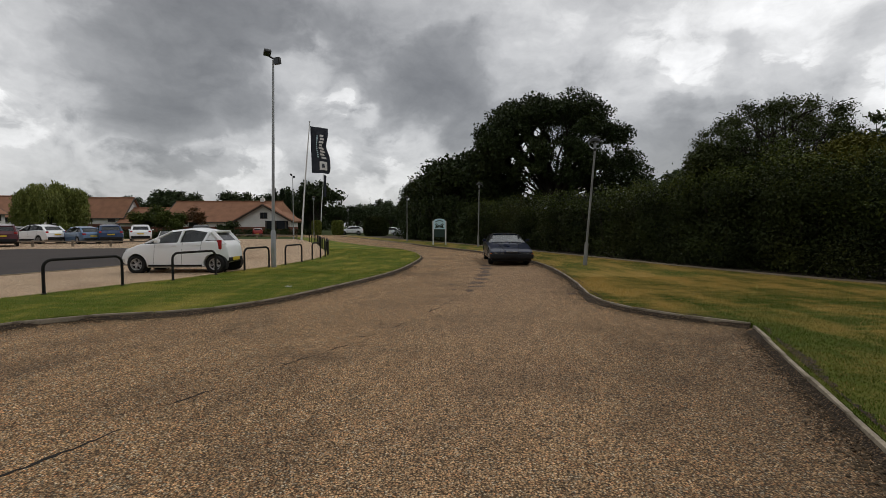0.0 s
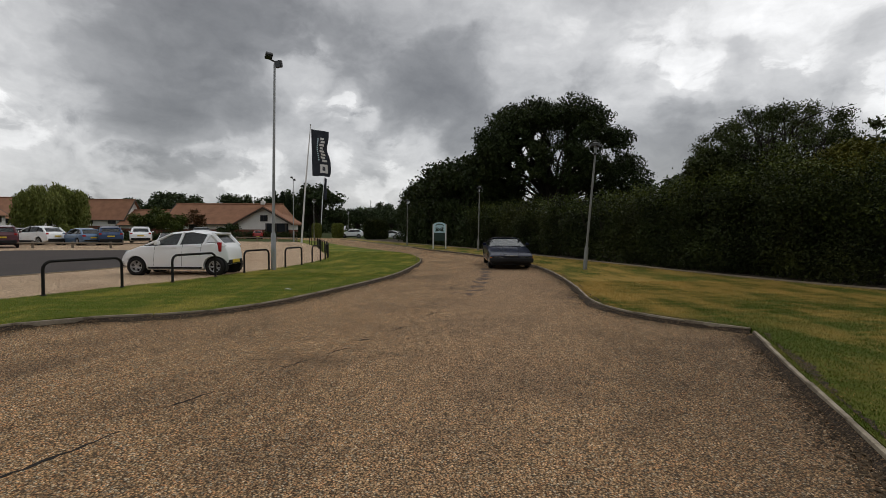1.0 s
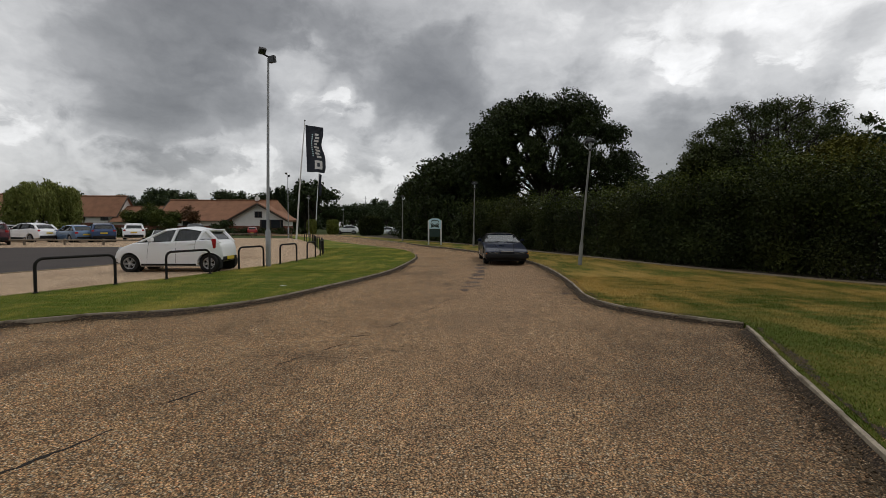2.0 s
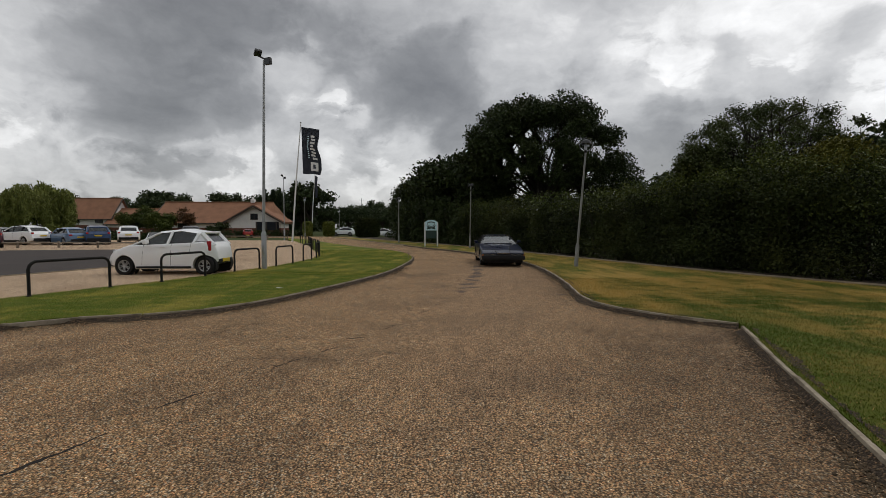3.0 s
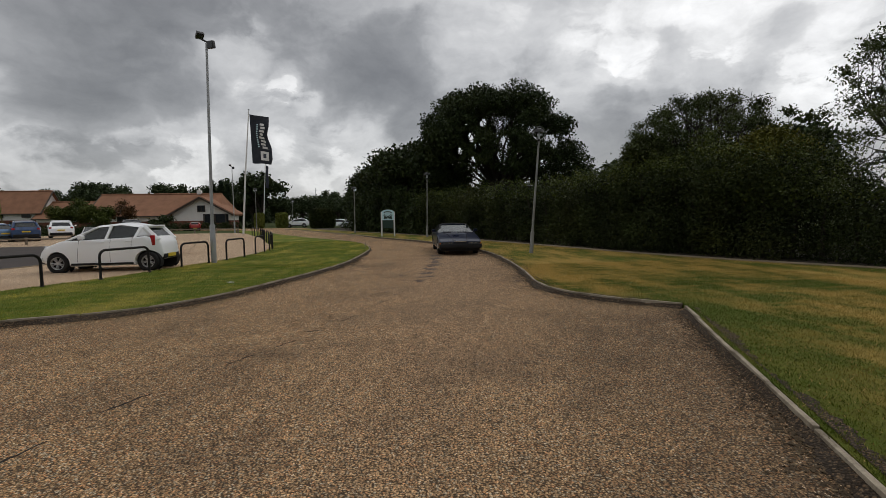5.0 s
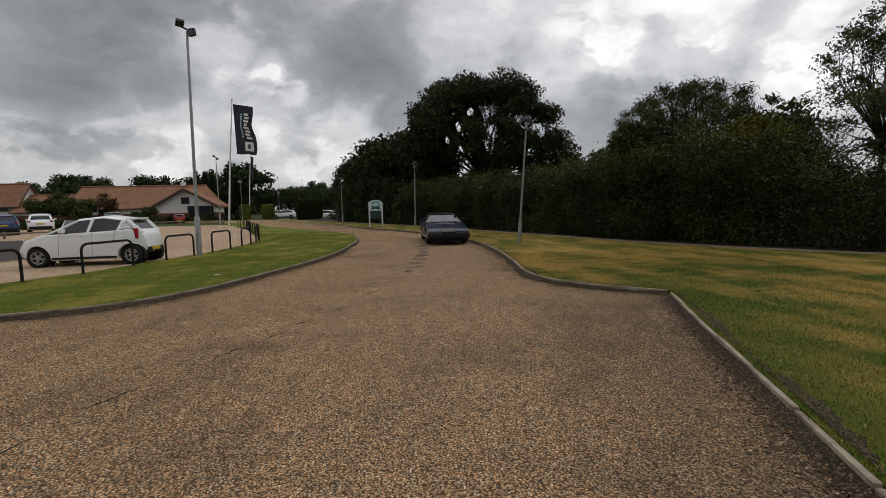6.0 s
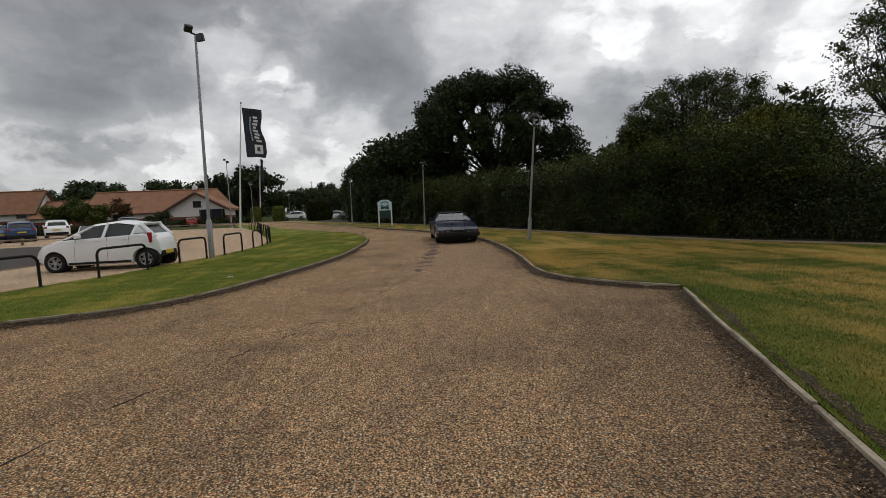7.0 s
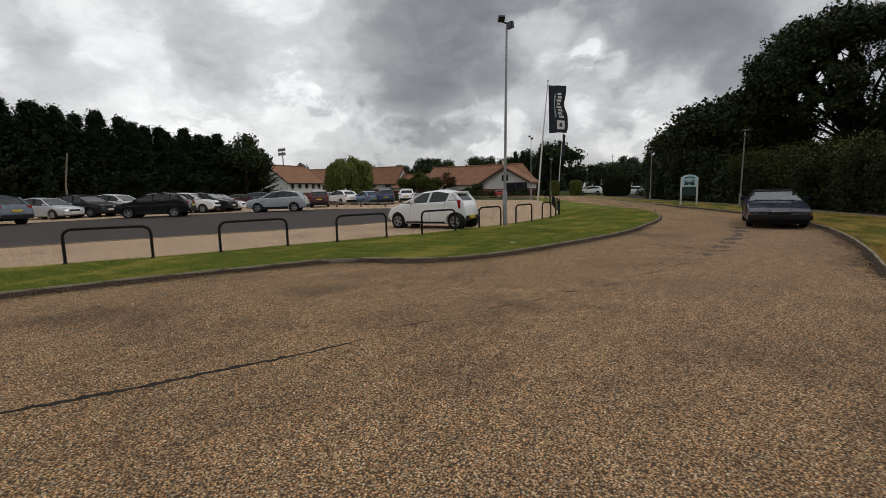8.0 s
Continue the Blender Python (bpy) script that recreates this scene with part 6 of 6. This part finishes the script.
HATCH = dict(L=3.31, W=1.58, ground=0.17, R=0.275, blind=True, mirror_at=0.58, nose=0.32, tail=0.36, crown=0.03, lift=0.12, top=[(0, 0.48), (0.06, 0.60), (0.2, 0.72), (0.72, 0.90), (1.3, 0.925), (2.4, 0.975), (2.9, 1.01), (3.17, 0.965), (3.27, 0.80), (3.31, 0.58)],
    wheels=(0.58, 2.965), cabin=(0.72, 1.62, 2.84, 3.19), roof=(1.295, 1.265), roofwidth=0.70, roofcrown=0.065, posts=((1.14, 0.012), (1.88, 0.05), (2.66, 0.05)), rake=0.10, rearpillar=0.075, post_mat="white_car",
    bits=[("headlamp", 0.32, 0.605, 0.715, 0.26, 0.10, 0.11, "lens", True), ("grille", 0.03, 0, 0.60, 0.06, 0.75, 0.08, "trim", False), ("lower_grille", 0.05, 0, 0.34, 0.08, 1.0, 0.16, "trim", False), ("fog_lamp", 0.10, 0.58, 0.38, 0.06, 0.12, 0.1, "lens", True),
          ("tail_lamp", 3.09, 0.635, 0.88, 0.12, 0.09, 0.30, "red_lens", True, "upright red tail lamp"), ("rear_bumper_insert", 3.29, 0, 0.40, 0.07, 1.0, 0.14, "trim", False, "black bumper insert"), ("number_plate", 3.332, 0, 0.42, 0.015, 0.50, 0.11, "plate_yellow", False, "yellow rear number plate"),
          ("door_handle", 1.76, 0.79, 0.86, 0.17, 0.025, 0.035, "white_car", True), ("rear_door_handle", 2.5, 0.79, 0.88, 0.16, 0.025, 0.035, "white_car", True), ("sill", 1.77, 0.765, 0.235, 1.65, 0.03, 0.06, "trim", True), ("roof_spoiler", 2.87, 0, 1.298, 0.16, 1.04, 0.05, "white_car", False)],
    seams=[(1.12, 0.30, 0.95, 0.10), (1.98, 0.28, 1.0, 0.05), (2.55, 0.62, 1.03, 0.15)])
SUV = dict(L=4.5, W=1.86, ground=0.22, R=0.35, nose=0.16, tail=0.10, crown=0.04, lift=0.14, top=[(0, 0.60), (0.06, 0.80), (0.2, 0.92), (1.0, 1.06), (2.4, 1.10), (3.6, 1.17), (4.2, 1.12), (4.42, 0.9), (4.5, 0.6)], wheels=(0.86, 3.55), cabin=(1.0, 1.95, 3.75, 4.32), roof=(1.52, 1.47), roofwidth=0.72, roofcrown=0.09,
    posts=((2.3, 0.05), (3.3, 0.05)), rake=0.05, rearpillar=0.09, bits=[("headlamp", 0.14, 0.68, 0.84, 0.34, 0.2, 0.13, "lens", True), ("grille", 0.01, 0, 0.74, 0.05, 0.95, 0.16, "trim", False), ("front_bumper", 0.03, 0, 0.42, 0.1, 1.5, 0.2, "trim", False), ("tail_lamp", 4.33, 0.74, 0.98, 0.16, 0.20, 0.18, "red_lens", True),
    ("rear_bumper", 4.48, 0, 0.45, 0.12, 1.55, 0.24, "trim", False), ("number_plate", 4.515, 0, 0.78, 0.02, 0.52, 0.11, "plate_yellow", False), ("sill", 2.2, 0.895, 0.33, 1.85, 0.05, 0.18, "trim", True), ("roof_bar", 2.85, 0.60, 1.655, 1.5, 0.035, 0.035, "trim", True), ("plate_bar", -0.01, 0, 0.55, 0.02, 0.52, 0.11, "plate_white", False)], seams=[(1.5, 0.4, 1.05, 0), (2.4, 0.4, 1.1, 0), (3.4, 0.6, 1.1, 0)])
SALOON = dict(L=4.4, W=1.78, ground=0.18, R=0.32, nose=0.18, tail=0.12, crown=0.04, lift=0.12, top=[(0, 0.55), (0.07, 0.68), (0.3, 0.78), (1.2, 0.92), (3.5, 0.98), (4.25, 0.96), (4.37, 0.8), (4.4, 0.55)], wheels=(0.85, 3.5), cabin=(1.05, 1.9, 3.55, 4.2), roof=(1.37, 1.33), roofwidth=0.70, roofcrown=0.07,
    posts=((2.35, 0.045), (3.25, 0.045)), rake=0.06, rearpillar=0.07, bits=[("headlamp", 0.16, 0.64, 0.70, 0.3, 0.2, 0.12, "lens", True), ("grille", 0.02, 0, 0.58, 0.05, 0.8, 0.12, "trim", False), ("tail_lamp", 4.32, 0.68, 0.82, 0.14, 0.24, 0.16, "red_lens", True), ("rear_bumper", 4.38, 0, 0.42, 0.08, 1.4, 0.14, "trim", False), ("number_plate", 4.41, 0, 0.66, 0.02, 0.52, 0.11, "plate_yellow", False), ("plate_bar", -0.01, 0, 0.45, 0.02, 0.52, 0.11, "plate_white", False)], seams=[(1.5, 0.35, 0.92, 0), (2.4, 0.35, 0.95, 0), (3.3, 0.55, 0.97, 0)])


def parked(label, x, y, head, key, shape, group="cars in the car park", z=None):
    """head: the way the car faces, in degrees anticlockwise from +x."""
    v = dict(shape)
    v.setdefault("pillar", key)
    v["post_mat"] = v.get("post_mat", "trim")
    return car("car", label, pose(x, y, LAWN - 0.012 if z is None else z, 0, 0, head), key, v, group)


car("classic_saloon", "dark blue wedge-shaped classic saloon on the road", pose(2.72, 20.2, 0, 0, 0, -91.5) @ Matrix.Diagonal((0.95, 0.95, 0.95, 1)), "blue_paint", WEDGE)
parked("white five-door hatchback parked behind the hoop barriers", -8.41, 14.92, 181.0, "white_car", HATCH, "")
parked("silver crossover parked across the tarmac lane", -28.4, 25.2, 216, "silver_car", SUV)
parked("black crossover parked beside the cypress belt", -31.5, 17.6, 222, "black_car", SUV)
parked("grey-blue crossover at the car park's edge", -34.2, 9.9, 195, "grey_car", SUV)
parked("silver saloon among the parked cars", -39.0, 14.4, 20, "silver_car", SALOON)
parked("dark grey crossover among the parked cars", -39.0, 16.6, 20, "black_car", SUV)
parked("white crossover among the parked cars", -39.2, 19.0, 22, "white_car", SUV)
parked("white hatchback in the second row", -35.6, 22.6, 28, "white_car", SUV)
parked("dark crossover in the second row", -35.6, 24.0, 28, "black_car", SUV)
parked("white saloon in the second row", -36.4, 25.6, 30, "white_car", SALOON)
parked("red saloon far across the car park", -46.5, 33.0, 40, "red_car", SALOON)
parked("maroon saloon far across the car park", -46.0, 35.6, 40, "maroon_car", SALOON)
parked("grey crossover far across the car park", -45.0, 37.6, 40, "grey_car", SUV)
parked("maroon crossover by the knee rail", -32.8, 34.2, 133, "maroon_car", SUV)
parked("white crossover parked beyond the knee rail", -35.2, 40.0, 165, "white_car", SUV)
parked("pale blue saloon parked beyond the knee rail", -31.6, 40.2, 150, "sky_car", SALOON)
parked("navy crossover parked beyond the knee rail", -29.9, 41.2, 129, "navy_car", SUV)
parked("dark saloon in the row beyond the knee rail", -39.6, 43.0, 150, "black_car", SALOON)
parked("white estate parked near the dark shrub", -30.2, 46.0, 122, "white_car", SUV)
parked("dark crossover parked near the dark shrub", -25.0, 47.6, 300, "black_car", SUV)
parked("red hatchback parked before the hall", -30.6, 76.0, 110, "red_car", HATCH, z=-0.06)
parked("white crossover parked beyond the road bend", -17.4, 88.0, 185, "white_car", SUV, z=0.0)
parked("silver saloon parked under the far trees", -6.9, 81.0, 160, "silver_car", SALOON, z=-0.06)
parked("white saloon parked under the far trees", -9.8, 86.0, 165, "white_car", SALOON, z=-0.06)


# ---- grass, litter and kerbs ----
def inside(p, outline):
    o = np.array(outline, float)
    x, y, hit = p[:, 0], p[:, 1], np.zeros(len(p), bool)
    for (x0, y0), (x1, y1) in zip(o, np.roll(o, -1, 0)):
        hit ^= ((y0 > y) != (y1 > y)) & (x < (x1 - x0) * (y - y0) / (y1 - y0 + 1e-12) + x0)
    return hit


def blades(name, label, outline, region, count, mat, seed, size=0.032):
    """Short upright grass blades inside an outline and a region (x0, x1, y0, y1)."""
    rng = np.random.default_rng(seed)
    p = np.stack([rng.uniform(region[0], region[1], count), rng.uniform(region[2], region[3], count)], 1)
    p = p[inside(p, outline)]
    n = len(p)
    root = np.hstack([p, np.full((n, 1), LAWN - 0.004)])
    turn = rng.uniform(0, 6.283, n)
    side = np.stack([np.cos(turn), np.sin(turn), 0 * turn], 1) * 0.004
    tall = (size * rng.uniform(0.5, 1.5, n))[:, None]
    lean = np.hstack([rng.normal(0, 0.5, (n, 2)), np.ones((n, 1))]) * tall
    shape = np.stack([root - side, root + side, root + lean * 0.6 + side * 0.7, root + lean], 1)
    return tagged(quads(name, shape, mat, None, label), "", "grass", "", "stuff")


right_lawn = tup(kerb_near) + tup(kerb_far) + tup(hedge_line)[::-1] + [(26, -9), (2, -9)]
left_lawn = tup(kerb_left) + tup(rail_line)[::-1]
blades("grass", "short green and straw-coloured grass on the dry lawn", right_lawn, (2.0, 9.5, 1.5, 13.0), 210000, M["blade_dry"], 1, 0.021)
blades("grass", "thin dry grass towards the hedge", right_lawn, (3.0, 13.0, 8.0, 26.0), 120000, M["blade_dry"], 2, 0.026)
blades("grass", "short green grass on the lawn by the barriers", left_lawn, (-12.5, -0.8, 2.0, 15.0), 190000, M["blade"], 3, 0.022)
blades("grass", "green grass on the far part of the lawn", left_lawn, (-7.5, -0.8, 14.0, 30.0), 80000, M["blade"], 4, 0.026)


def tufts(name, label, line, count, shift, mat, seed):
    """Longer grass growing over an edge."""
    rng = np.random.default_rng(seed)
    at = rng.uniform(0, len(line) - 1.001, count)
    k = at.astype(int)
    p = line[k] + (line[k + 1] - line[k]) * (at % 1)[:, None]
    way = unit(np.gradient(line, axis=0))[k]
    p = p + np.stack([-way[:, 1], way[:, 0]], 1) * (shift + rng.normal(0, 0.025, count))[:, None]
    root = np.hstack([p, np.full((count, 1), LAWN - 0.02)])
    turn = rng.uniform(0, 6.283, count)
    side = np.stack([np.cos(turn), np.sin(turn), 0 * turn], 1) * 0.005
    lean = np.hstack([rng.normal(0, 0.55, (count, 2)), np.ones((count, 1))]) * (0.030 * rng.uniform(0.4, 1.5, count))[:, None]
    return tagged(quads(name, np.stack([root - side, root + side, root + lean * 0.6 + side * 0.7, root + lean], 1), mat, None, label), "", "grass", "", "stuff")


tufts("grass_edge", "ragged grass growing over the kerb", kerb_near, 6000, -0.045, M["blade_dry"], 5)
tufts("grass_edge", "ragged grass growing over the kerb", kerb_far[:70], 11000, -0.045, M["blade_dry"], 6)
tufts("grass_edge", "ragged grass growing over the kerb", kerb_left[12:90], 14000, 0.045, M["blade"], 7)
tufts("grass_edge", "ragged grass at the edge of the gravel", rail_line[12:60], 9000, 0.05, M["blade"], 8)
dirt_strip("kerbside_dirt", "dark washed dirt against the straight kerb", kerb_near, 1, 0.09, 1)
dirt_strip("kerbside_dirt", "dark washed dirt against the curved kerb", kerb_far[:70], 1, 0.13, 2)
dirt_strip("kerbside_dirt", "dark washed dirt against the lawn kerb", kerb_left[8:80], -1, 0.12, 3)
bare_edge("bare_earth", "bare brown earth between the turf and the straight kerb", kerb_near, -1, 0.10, 4)
bare_edge("bare_earth", "bare brown earth between the turf and the curved kerb", kerb_far[:50], -1, 0.07, 5)
litter("loose_chippings", "loose pale chippings scattered beside the kerb", kerb_near, 2600, 0.30, 0.010, 14, M["gravel"], 1)
litter("leaf_litter", "dark dead leaves and grit along the kerb", kerb_near, 9000, 0.10, 0.02, 11, M["litter"], 1)
litter("leaf_litter", "dark dead leaves and grit along the kerb", kerb_far[:60], 22000, 0.15, 0.02, 12, M["litter"], 1)
litter("leaf_litter", "dark dead leaves and grit along the kerb", kerb_left[12:60], 22000, 0.13, 0.02, 13, M["litter"], -1)

kerb("kerb", "weathered concrete edging round the lawn by the car park", kerb_left)
kerb("kerb", "straight weathered concrete edging of the dry lawn", kerb_near, toward=1)
kerb("kerb", "curved weathered concrete edging along the road", kerb_far, toward=1)
